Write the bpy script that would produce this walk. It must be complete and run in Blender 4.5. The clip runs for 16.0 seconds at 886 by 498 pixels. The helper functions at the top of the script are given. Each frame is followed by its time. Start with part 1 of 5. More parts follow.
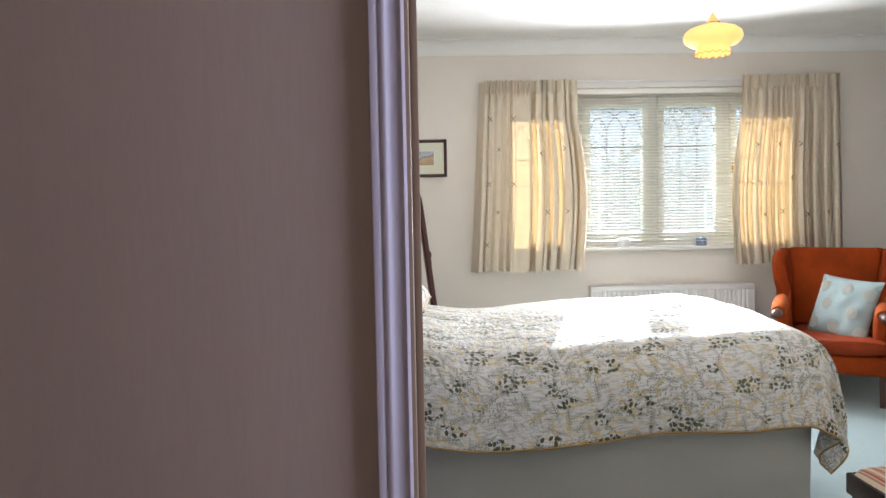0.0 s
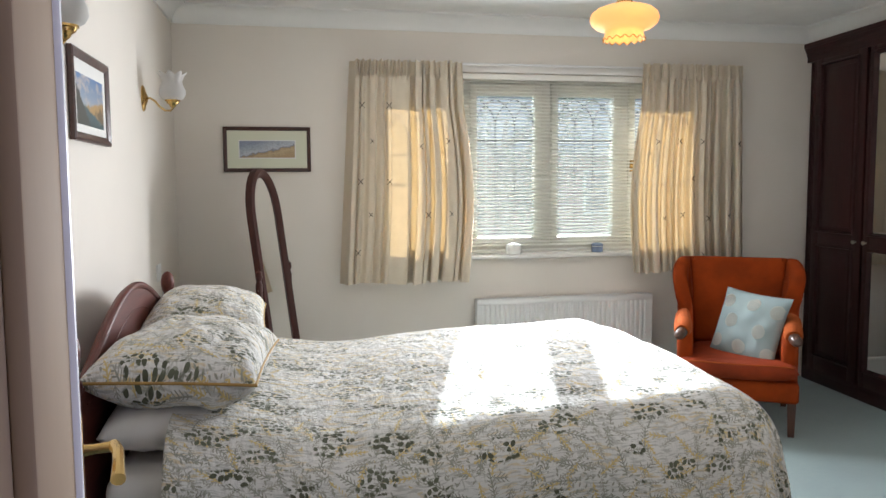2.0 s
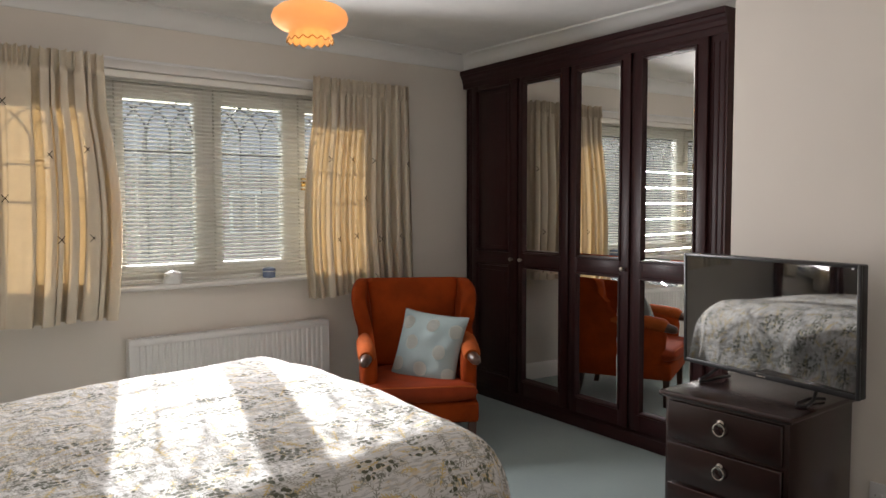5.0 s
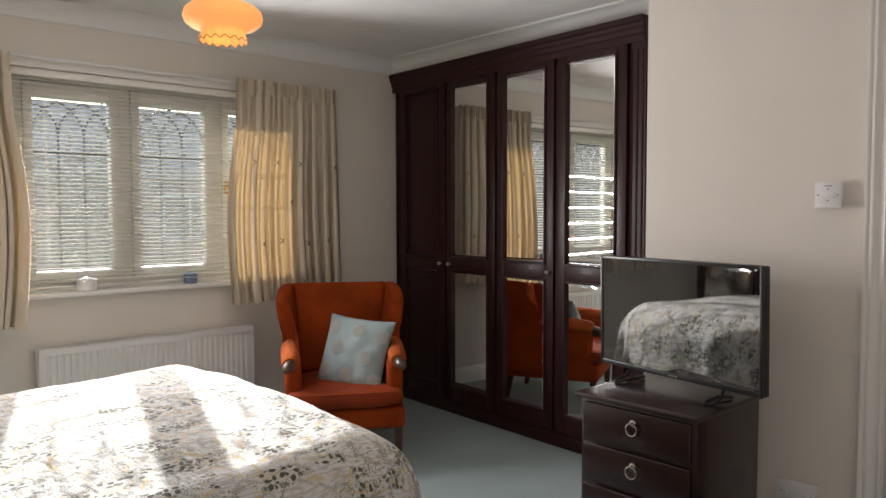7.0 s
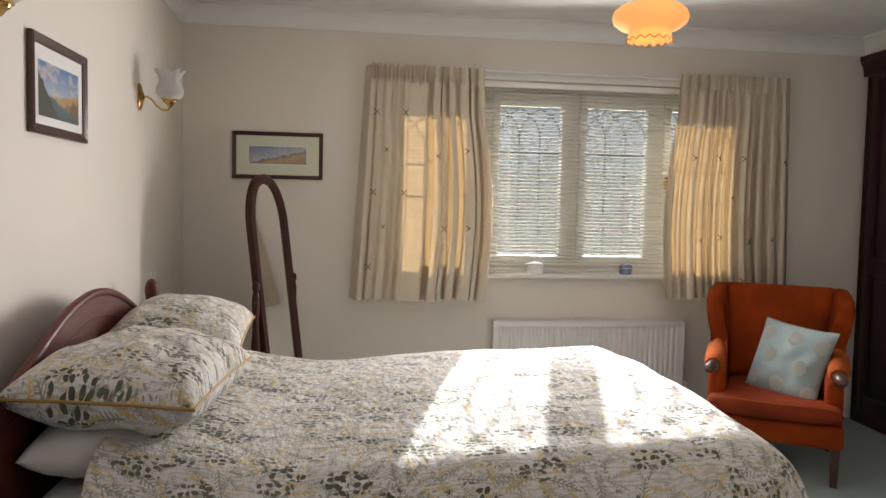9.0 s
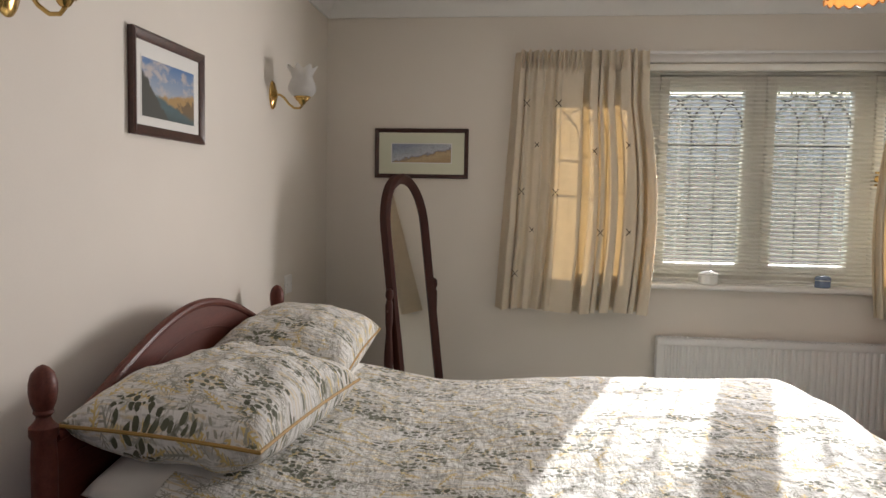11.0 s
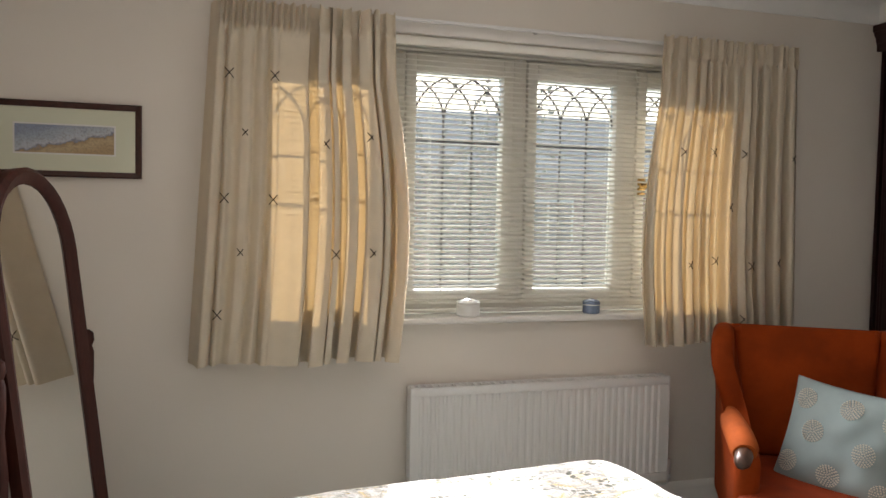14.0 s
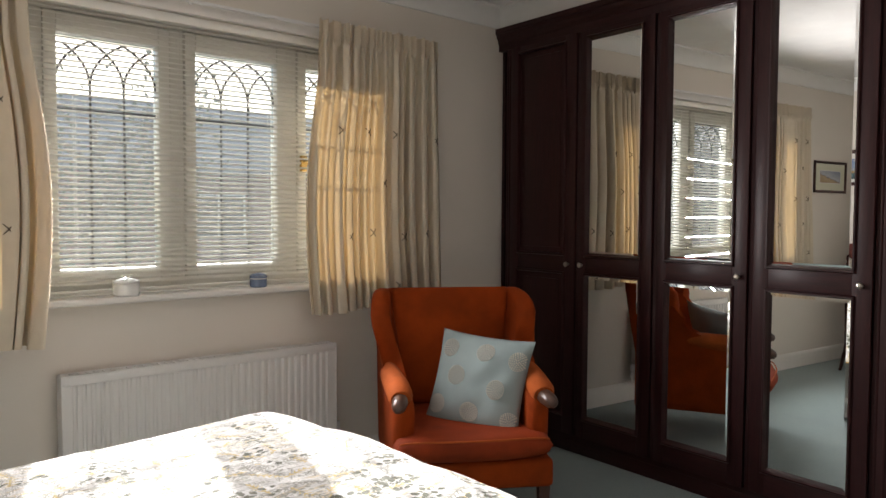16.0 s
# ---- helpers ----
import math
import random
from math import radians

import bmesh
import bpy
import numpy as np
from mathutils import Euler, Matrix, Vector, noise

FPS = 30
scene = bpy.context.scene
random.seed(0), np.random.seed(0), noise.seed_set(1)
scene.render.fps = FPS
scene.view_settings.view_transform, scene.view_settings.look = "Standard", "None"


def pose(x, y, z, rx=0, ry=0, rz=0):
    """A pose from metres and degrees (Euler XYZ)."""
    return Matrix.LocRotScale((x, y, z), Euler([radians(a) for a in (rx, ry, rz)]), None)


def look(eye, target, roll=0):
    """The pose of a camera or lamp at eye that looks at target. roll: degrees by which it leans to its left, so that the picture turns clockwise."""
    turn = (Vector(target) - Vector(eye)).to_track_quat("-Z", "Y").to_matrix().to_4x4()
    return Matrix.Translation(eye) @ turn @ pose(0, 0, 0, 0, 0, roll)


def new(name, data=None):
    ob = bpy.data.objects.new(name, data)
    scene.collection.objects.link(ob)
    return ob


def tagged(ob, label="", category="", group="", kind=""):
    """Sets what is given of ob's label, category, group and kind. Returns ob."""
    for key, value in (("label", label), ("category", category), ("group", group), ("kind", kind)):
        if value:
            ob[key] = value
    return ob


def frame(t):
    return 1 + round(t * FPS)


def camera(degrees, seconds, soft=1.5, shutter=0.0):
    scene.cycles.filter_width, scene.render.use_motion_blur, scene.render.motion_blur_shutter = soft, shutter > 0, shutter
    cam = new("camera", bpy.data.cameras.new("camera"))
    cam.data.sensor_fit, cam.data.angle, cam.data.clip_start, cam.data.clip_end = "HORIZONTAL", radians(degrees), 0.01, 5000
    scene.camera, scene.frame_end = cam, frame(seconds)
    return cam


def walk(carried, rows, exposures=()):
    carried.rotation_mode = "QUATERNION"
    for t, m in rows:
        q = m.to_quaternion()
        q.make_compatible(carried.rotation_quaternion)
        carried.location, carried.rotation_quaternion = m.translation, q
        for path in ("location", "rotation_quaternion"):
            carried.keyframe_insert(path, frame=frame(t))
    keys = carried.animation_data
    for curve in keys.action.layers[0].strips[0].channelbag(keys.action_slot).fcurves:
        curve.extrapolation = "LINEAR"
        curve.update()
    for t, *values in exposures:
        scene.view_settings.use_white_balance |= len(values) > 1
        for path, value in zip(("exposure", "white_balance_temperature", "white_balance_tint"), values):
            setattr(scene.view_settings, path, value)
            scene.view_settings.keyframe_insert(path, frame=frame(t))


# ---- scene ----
cam = camera(61.7, 16.0)
PATH = [
    (0, (0.729, 0.237, 1.211), (0.789, 2.234, 1.112), -1.1),
    (0.5, (0.784, 0.299, 1.278), (1.017, 2.28, 1.128), -1.0),
    (1, (0.789, 0.477, 1.313), (1.076, 2.449, 1.144), -0.7),
    (1.5, (0.832, 0.708, 1.34), (1.145, 2.677, 1.174), -0.6),
    (2, (0.865, 0.995, 1.367), (1.239, 2.952, 1.201), -0.4),
    (2.5, (0.884, 1.196, 1.378), (1.324, 3.141, 1.224), -0.3),
    (3, (0.845, 1.352, 1.397), (1.398, 3.268, 1.249), -0.0),
    (3.5, (0.818, 1.449, 1.377), (1.585, 3.292, 1.244), -0.1),
    (4, (0.846, 1.46, 1.376), (1.777, 3.226, 1.25), -0.1),
    (4.5, (0.87, 1.452, 1.358), (1.963, 3.123, 1.242), -0.2),
    (5, (0.867, 1.453, 1.36), (2.096, 3.026, 1.245), -0.1),
    (5.2, (0.889, 1.427, 1.359), (2.15, 2.976, 1.245), -0.1),
    (7.3, (0.98, 1.406, 1.354), (2.328, 2.88, 1.252), -0.1),
    (7.5, (1.024, 1.403, 1.356), (2.33, 2.914, 1.253), -0.1),
    (8, (1.093, 1.36, 1.356), (2.124, 3.071, 1.259), 0.2),
    (8.5, (1.091, 1.274, 1.333), (1.745, 3.162, 1.244), 0.8),
    (9, (1.101, 1.224, 1.337), (1.348, 3.205, 1.218), 1.2),
    (9.5, (1.123, 1.219, 1.307), (1.125, 3.215, 1.183), 1.4),
    (9.7, (1.127, 1.224, 1.306), (1.078, 3.219, 1.179), 1.4),
    (11.8, (1.339, 1.944, 1.422), (1.085, 3.922, 1.27), 0.9),
    (12, (1.34, 2.031, 1.43), (1.128, 4.014, 1.272), 0.8),
    (12.5, (1.438, 2.289, 1.428), (1.348, 4.283, 1.294), 1.0),
    (13, (1.412, 2.502, 1.421), (1.522, 4.495, 1.297), 1.2),
    (13.5, (1.373, 2.625, 1.396), (1.646, 4.604, 1.286), 1.2),
    (14, (1.233, 2.669, 1.362), (1.795, 4.586, 1.266), 1.1),
    (14.5, (1.188, 2.672, 1.328), (2.003, 4.496, 1.233), 0.7),
    (15, (1.197, 2.647, 1.288), (2.183, 4.384, 1.188), 0.5),
    (15.5, (1.2, 2.62, 1.273), (2.351, 4.252, 1.171), 0.4),
    (16, (1.233, 2.574, 1.26), (2.545, 4.081, 1.168), 0.3),
]
EXPOSURES = [(0.0, 2.55, 5720, 7), (0.8, 2.42, 5550, 5), (1.5, 2.22, 5480, 4), (2.2, 2.05, 5880, 7), (2.6, 1.88, 6030, 9), (3.5, 1.73, 6150, 11), (5.0, 1.45, 6230, 12), (8.0, 1.64, 6230, 12), (8.5, 1.74, 6270, 12), (9.0, 1.63, 6320, 12), (9.5, 1.42, 6380, 12), (12.0, 1.36, 6380, 11), (13.5, 1.54, 6300, 11), (14.5, 1.52, 6300, 11), (16.0, 1.43, 6300, 11)]
walk(cam, [(t, look(eye, target, roll)) for t, eye, target, roll in PATH], EXPOSURES)

# ---------------------------------------------------------------- light
world = bpy.data.worlds.new("sky")
scene.world = world
world.use_nodes = True
_wn = world.node_tree.nodes
_sky = _wn.new("ShaderNodeTexSky")
_sky.sky_type, _sky.sun_disc = "NISHITA", False
_sky.sun_elevation, _sky.sun_rotation = radians(24.0), radians(16.1)
world.node_tree.links.new(_sky.outputs[0], _wn["Background"].inputs[0])
_wn["Background"].inputs[1].default_value = 0.062
sun = new("sun", bpy.data.lights.new("sun", "SUN"))
sun.data.energy, sun.data.angle, sun.data.color = 4.4, radians(0.53), (1.0, 0.965, 0.92)
sun.matrix_world = look((4.9, 17.0, 8.3), (4.9 - 0.288, 16.0, 8.3 - 0.464))

# strip lamps added before the blind for the window's skylight, aimed away from the mirrors
for _z in (0.99, 1.12, 1.25, 1.38, 1.51, 1.64):
    glow = new("window_daylight", bpy.data.lights.new("window_daylight", "AREA"))
    glow.data.shape, glow.data.size, glow.data.size_y = "RECTANGLE", 1.0, 0.004
    glow.data.energy, glow.data.color, glow.data.spread = 3.1, (1.0, 0.945, 0.91), radians(152)
    glow.matrix_world = look((2.45, 5.47, _z), (2.25, 4.47, _z))

# added cool fill lamp in the unseen hall, to light the door casing from the right
hall_fill = new("hall_fill_lamp", bpy.data.lights.new("hall_fill_lamp", "AREA"))
hall_fill.data.shape, hall_fill.data.size, hall_fill.data.size_y = "RECTANGLE", 0.54, 1.5
hall_fill.data.energy, hall_fill.data.color = 1.7, (0.75, 0.70, 1.0)
hall_fill.matrix_world = look((1.735, 0.86, 1.35), (0.735, 0.86, 1.35))

# ---------------------------------------------------------------- plan (metres)
CEIL = 2.435
X_W, X_E, X_WARD = 0.14, 3.60, 4.23          # left wall, ensuite wall, wardrobe doors
Y_N, Y_S, Y_HALL = 5.65, 1.50, 1.295          # window wall, door wall room side and hall side
DOOR_L, DOOR_R, DOOR_H = 0.718, 1.542, 2.03
WIN_L, WIN_R, SILL, HEAD = 1.36, 3.58, 0.93, 2.09


# ---------------------------------------------------------------- materials
def shader(name):
    m = bpy.data.materials.new(name)
    m.use_nodes = True
    nt = m.node_tree
    return m, nt, nt.nodes["Principled BSDF"]


def node(nt, kind, **values):
    n = nt.nodes.new(kind)
    for key, value in values.items():
        if key == "_operation":
            n.operation = value
        elif key == "_feature":
            n.feature = value
        elif key == "_rotation_type":
            n.rotation_type = value
        else:
            n.inputs[key.replace("__", " ")].default_value = value
    return n


def ramp(nt, source, stops):
    r = nt.nodes.new("ShaderNodeValToRGB")
    while len(r.color_ramp.elements) < len(stops):
        r.color_ramp.elements.new(0.5)
    for e, (p, c) in zip(r.color_ramp.elements, stops):
        e.position = p
        e.color = (c, c, c, 1) if isinstance(c, (int, float)) else (*c, 1)
    nt.links.new(source, r.inputs[0])
    return r.outputs[0]


def mixed(nt, factor, a, b):
    m = nt.nodes.new("ShaderNodeMix")
    m.data_type = "RGBA"
    for sock, v in ((m.inputs[0], factor), (m.inputs[6], a), (m.inputs[7], b)):
        if hasattr(v, "is_linked"):
            nt.links.new(v, sock)
        else:
            sock.default_value = v if isinstance(v, (int, float)) else (*v, 1)
    return m.outputs[2]


def coords(nt, scale=(1, 1, 1), uv=False, turn=0.0):
    tc = nt.nodes.new("ShaderNodeTexCoord")
    mp = nt.nodes.new("ShaderNodeMapping")
    mp.inputs["Scale"].default_value = scale
    mp.inputs["Rotation"].default_value = (0, 0, radians(turn))
    nt.links.new(tc.outputs["UV" if uv else "Object"], mp.inputs[0])
    return mp.outputs[0]


def noisy(nt, vec, scale, detail=4.0, rough=0.55):
    n = node(nt, "ShaderNodeTexNoise", Scale=scale, Detail=detail, Roughness=rough)
    nt.links.new(vec, n.inputs["Vector"])
    return n.outputs[0]


def bumped(nt, bsdf, height, strength, distance=0.01):
    b = node(nt, "ShaderNodeBump", Strength=strength, Distance=distance)
    nt.links.new(height, b.inputs["Height"])
    nt.links.new(b.outputs[0], bsdf.inputs["Normal"])
    return b


def plain(name, color, rough=0.6, metal=0.0, vary=0.08, scale=3.0, grain=60.0, bump=0.1, spec=0.5, stretch=(1, 1, 1), sheen=0.0, coat=0.0):
    """Paint, plaster, plastic, cloth or metal: slow stains, fine grain, a little relief."""
    m, nt, b = shader(name)
    vec = coords(nt, stretch)
    slow, fine = noisy(nt, vec, scale, 3), noisy(nt, vec, grain, 5)
    dark = tuple(c * (1 - vary) for c in color)
    light = tuple(min(c * (1 + vary), 1) for c in color)
    c1 = mixed(nt, ramp(nt, slow, ((0.35, 0.0), (0.65, 1.0))), dark, light)
    c2 = mixed(nt, ramp(nt, fine, ((0.3, 0.0), (0.7, 0.35))), c1, tuple(c * (1 - 1.5 * vary) for c in color))
    nt.links.new(c2, b.inputs["Base Color"])
    rr = node(nt, "ShaderNodeMapRange")
    rr.inputs["To Min"].default_value, rr.inputs["To Max"].default_value = max(rough - 0.07, 0.02), min(rough + 0.07, 1)
    nt.links.new(slow, rr.inputs[0])
    nt.links.new(rr.outputs[0], b.inputs["Roughness"])
    b.inputs["Metallic"].default_value = metal
    b.inputs["Specular IOR Level"].default_value = spec
    b.inputs["Sheen Weight"].default_value = sheen
    b.inputs["Coat Weight"].default_value = coat
    if bump:
        bumped(nt, b, fine, bump, 0.004)
    return m


def wood(name, dark, light, rough=0.35, along=(1, 12, 12), coat=0.3):
    m, nt, b = shader(name)
    vec = coords(nt, along)
    g1, g2 = noisy(nt, vec, 6, 6, 0.65), noisy(nt, vec, 40, 4)
    c = mixed(nt, ramp(nt, g1, ((0.3, 0.0), (0.7, 1.0))), dark, light)
    c = mixed(nt, ramp(nt, g2, ((0.45, 0.0), (0.75, 0.5))), c, tuple(v * 0.6 for v in dark))
    nt.links.new(c, b.inputs["Base Color"])
    b.inputs["Roughness"].default_value = rough
    b.inputs["Coat Weight"].default_value, b.inputs["Coat Roughness"].default_value = coat, 0.2
    bumped(nt, b, g2, 0.08, 0.002)
    return m


def glassy(name, gloss_rough=0.02, veil=0.0):
    """Clear glass with its gloss and a share of translucent white, a haze put in for glare."""
    m, nt, b = shader(name)
    out = nt.nodes["Material Output"]
    clear = node(nt, "ShaderNodeBsdfTransparent", Color=(0.95, 0.97, 0.96, 1))
    gloss = node(nt, "ShaderNodeBsdfGlossy", Roughness=gloss_rough)
    fres = node(nt, "ShaderNodeFresnel", IOR=1.45)
    mx = nt.nodes.new("ShaderNodeMixShader")
    nt.links.new(fres.outputs[0], mx.inputs[0])
    nt.links.new(clear.outputs[0], mx.inputs[1])
    nt.links.new(gloss.outputs[0], mx.inputs[2])
    # the sun lights this share, which paints pale glare over the pane
    haze = node(nt, "ShaderNodeBsdfTranslucent", Color=(0.92, 0.96, 1.0, 1))
    veiled = nt.nodes.new("ShaderNodeMixShader")
    veiled.inputs[0].default_value = veil
    nt.links.new(mx.outputs[0], veiled.inputs[1])
    nt.links.new(haze.outputs[0], veiled.inputs[2])
    nt.links.new(veiled.outputs[0], out.inputs[0])
    return m


def sheer(name, color, through_color, share, weave=900.0, glow=0.0):
    """Cloth or shade glass that lets light through."""
    m, nt, b = shader(name)
    out = nt.nodes["Material Output"]
    vec = coords(nt)
    f = noisy(nt, vec, 14, 4)
    fine = noisy(nt, coords(nt, (1, 1, 0.25)), weave, 2)
    c = mixed(nt, ramp(nt, f, ((0.3, 0.0), (0.7, 1.0))), tuple(v * 0.92 for v in color), color)
    nt.links.new(c, b.inputs["Base Color"])
    b.inputs["Roughness"].default_value = 0.85
    b.inputs["Sheen Weight"].default_value = 0.15
    bp = bumped(nt, b, fine, 0.12, 0.002)
    tr = node(nt, "ShaderNodeBsdfTranslucent", Color=(*through_color, 1))
    nt.links.new(bp.outputs[0], tr.inputs["Normal"])
    mx = nt.nodes.new("ShaderNodeMixShader")
    mx.inputs[0].default_value = share
    nt.links.new(b.outputs[0], mx.inputs[1])
    nt.links.new(tr.outputs[0], mx.inputs[2])
    nt.links.new(mx.outputs[0], out.inputs[0])
    if glow:
        b.inputs["Emission Color"].default_value = (*through_color, 1)
        b.inputs["Emission Strength"].default_value = glow
    return m


def print_cloth(name):
    """Off-white cotton printed with grey-green leaf sprays, gold strokes and fine grey lines."""
    m, nt, b = shader(name)
    uv = coords(nt, uv=True)
    warp = node(nt, "ShaderNodeTexNoise", Scale=9.0, Detail=3.0)
    nt.links.new(uv, warp.inputs["Vector"])
    add = node(nt, "ShaderNodeVectorMath", _operation="MULTIPLY_ADD")
    add.inputs[1].default_value = (0.035, 0.035, 0)
    nt.links.new(warp.outputs["Color"], add.inputs[0])
    nt.links.new(uv, add.inputs[2])
    soft = add.outputs[0]

    def mapped(scale, turn):
        mp = nt.nodes.new("ShaderNodeMapping")
        mp.inputs["Scale"].default_value = scale
        mp.inputs["Rotation"].default_value = (0, 0, radians(turn))
        nt.links.new(soft, mp.inputs[0])
        return mp.outputs[0]

    def cluster(scale, size, shift):
        v = node(nt, "ShaderNodeTexVoronoi", Scale=scale, Randomness=0.7)
        mp = nt.nodes.new("ShaderNodeMapping")
        mp.inputs["Location"].default_value = (shift, shift * 0.7, 0)
        mp.inputs["Rotation"].default_value = (0, 0, radians(38))
        mp.inputs["Scale"].default_value = (0.78, 1.4, 1)
        nt.links.new(soft, mp.inputs[0])
        nt.links.new(mp.outputs[0], v.inputs["Vector"])
        rag = node(nt, "ShaderNodeMath", _operation="MULTIPLY_ADD")
        rag.inputs[1].default_value, rag.inputs[2].default_value = 0.42, -0.21
        nt.links.new(noisy(nt, mp.outputs[0], scale * 3.2, 3), rag.inputs[0])
        su = node(nt, "ShaderNodeMath", _operation="ADD")
        nt.links.new(rag.outputs[0], su.inputs[0])
        nt.links.new(v.outputs["Distance"], su.inputs[1])
        return ramp(nt, su.outputs[0], ((size, 1.0), (size + 0.05, 0.0)))

    def both(a, c):
        mu = node(nt, "ShaderNodeMath", _operation="MULTIPLY")
        nt.links.new(a, mu.inputs[0])
        nt.links.new(c, mu.inputs[1])
        return mu.outputs[0]

    col = mixed(nt, ramp(nt, noisy(nt, uv, 5, 3), ((0.35, 0.0), (0.65, 1.0))), (0.66, 0.65, 0.63), (0.73, 0.72, 0.70))
    # fine grey strokes in the weave direction
    st = noisy(nt, mapped((22, 150, 1), 4), 1.0, 3)
    col = mixed(nt, ramp(nt, st, ((0.51, 0.0), (0.58, 0.54))), col, (0.33, 0.33, 0.31))
    gs = both(ramp(nt, noisy(nt, mapped((16, 90, 1), -8), 1.0, 2), ((0.54, 0.0), (0.62, 0.55))), cluster(5.0, 0.62, 3.1))
    col = mixed(nt, gs, col, (0.62, 0.47, 0.20))
    # thin stems and twigs
    tw = node(nt, "ShaderNodeTexVoronoi", Scale=1.0, _feature="DISTANCE_TO_EDGE")
    nt.links.new(mapped((30, 46, 1), 28), tw.inputs["Vector"])
    twig = both(ramp(nt, tw.outputs["Distance"], ((0.025, 1.0), (0.05, 0.0))), cluster(6.0, 0.42, 0.6))
    col = mixed(nt, both(twig, ramp(nt, noisy(nt, uv, 20), ((0.45, 0.0), (0.55, 0.55)))), col, (0.28, 0.28, 0.23))
    # leaf sprays: one pointed leaf a cell, each turned its own way
    def math_of(op, a, c):
        mu = node(nt, "ShaderNodeMath", _operation=op)
        for sock, v in ((mu.inputs[0], a), (mu.inputs[1], c)):
            if hasattr(v, "is_linked"):
                nt.links.new(v, sock)
            else:
                sock.default_value = v
        return mu.outputs[0]

    def leaf_layer(scale, shift, length, width, fern=False):
        mp = nt.nodes.new("ShaderNodeMapping")
        mp.inputs["Scale"].default_value = (scale, scale, 0)
        mp.inputs["Location"].default_value = (shift, shift * 1.7, 0)
        nt.links.new(uv, mp.inputs[0])
        v = node(nt, "ShaderNodeTexVoronoi", Scale=1.0, Randomness=0.8)
        nt.links.new(mp.outputs[0], v.inputs["Vector"])
        d = node(nt, "ShaderNodeVectorMath", _operation="SUBTRACT")
        nt.links.new(mp.outputs[0], d.inputs[0])
        nt.links.new(v.outputs["Position"], d.inputs[1])
        sc = nt.nodes.new("ShaderNodeSeparateColor")
        nt.links.new(v.outputs["Color"], sc.inputs[0])
        rot = node(nt, "ShaderNodeVectorRotate", _rotation_type="Z_AXIS")
        nt.links.new(d.outputs[0], rot.inputs["Vector"])
        nt.links.new(math_of("MULTIPLY", sc.outputs[0], 6.283), rot.inputs["Angle"])
        sp = nt.nodes.new("ShaderNodeSeparateXYZ")
        nt.links.new(rot.outputs[0], sp.inputs[0])
        x, y = sp.outputs[0], math_of("ABSOLUTE", sp.outputs[1], 0.0)
        xx = math_of("MULTIPLY", math_of("MULTIPLY", x, x), 1.0 / length ** 2)
        edge = math_of("MULTIPLY", math_of("SUBTRACT", 1.0, xx), width)
        inside = ramp(nt, math_of("SUBTRACT", edge, y), ((0.0, 0.0), (0.03, 1.0)))
        if fern:
            ray = math_of("SINE", math_of("MULTIPLY", math_of("SUBTRACT", x, y), 42.0), 0.0)
            stem = ramp(nt, y, ((0.015, 1.0), (0.03, 0.0)))
            return both(inside, math_of("MAXIMUM", stem, ramp(nt, ray, ((0.3, 0.0), (0.6, 1.0)))))
        return both(inside, ramp(nt, sc.outputs[1], ((0.22, 0.0), (0.25, 1.0))))

    fern = both(leaf_layer(13, 2.3, 0.60, 0.17, fern=True), cluster(5.2, 0.72, 5.5))
    col = mixed(nt, fern, col, (0.29, 0.29, 0.25))
    fern = both(leaf_layer(17, 4.9, 0.60, 0.17, fern=True), cluster(5.2, 0.68, 8.5))
    col = mixed(nt, fern, col, (0.37, 0.36, 0.31))
    gold = both(leaf_layer(12, 6.1, 0.55, 0.13, fern=True), cluster(4.8, 0.62, 1.9))
    col = mixed(nt, gold, col, (0.60, 0.47, 0.20))
    col = mixed(nt, both(leaf_layer(52, 8.2, 0.44, 0.16), cluster(5.3, 0.48, 7.3)), col, (0.33, 0.33, 0.28))
    spray = cluster(8.0, 0.385, 0.0)
    col = mixed(nt, both(leaf_layer(46, 0.0, 0.53, 0.34), spray), col, (0.085, 0.090, 0.056))
    col = mixed(nt, both(leaf_layer(50, 3.7, 0.53, 0.32), cluster(7.0, 0.31, 2.2)), col, (0.125, 0.13, 0.088))
    nt.links.new(col, b.inputs["Base Color"])
    b.inputs["Roughness"].default_value = 0.9
    b.inputs["Sheen Weight"].default_value = 0.1
    bumped(nt, b, noisy(nt, mapped((34, 16, 1), 8), 1.0, 5), 0.7, 0.016)
    return m


def carpet_pile(name):
    m, nt, b = shader(name)
    vec = coords(nt)
    pile, slow = noisy(nt, vec, 260, 3, 0.7), noisy(nt, vec, 2.2, 4)
    c = mixed(nt, ramp(nt, slow, ((0.35, 0.0), (0.65, 1.0))), (0.20, 0.265, 0.265), (0.235, 0.31, 0.305))
    c = mixed(nt, ramp(nt, pile, ((0.35, 0.0), (0.7, 0.55))), c, (0.15, 0.20, 0.20))
    nt.links.new(c, b.inputs["Base Color"])
    b.inputs["Roughness"].default_value, b.inputs["Sheen Weight"].default_value = 0.95, 0.3
    bumped(nt, b, pile, 0.5, 0.006)
    return m


def stripes(name, colors, pitch):
    m, nt, b = shader(name)
    w = node(nt, "ShaderNodeTexWave", Scale=1.0 / pitch / 6.283 * 3.1416, Distortion=0.0)
    nt.links.new(coords(nt), w.inputs["Vector"])
    c = ramp(nt, w.outputs[0], tuple((i / len(colors), c) for i, c in enumerate(colors)))
    nt.links.new(c, b.inputs["Base Color"])
    b.inputs["Roughness"].default_value = 0.85
    return m


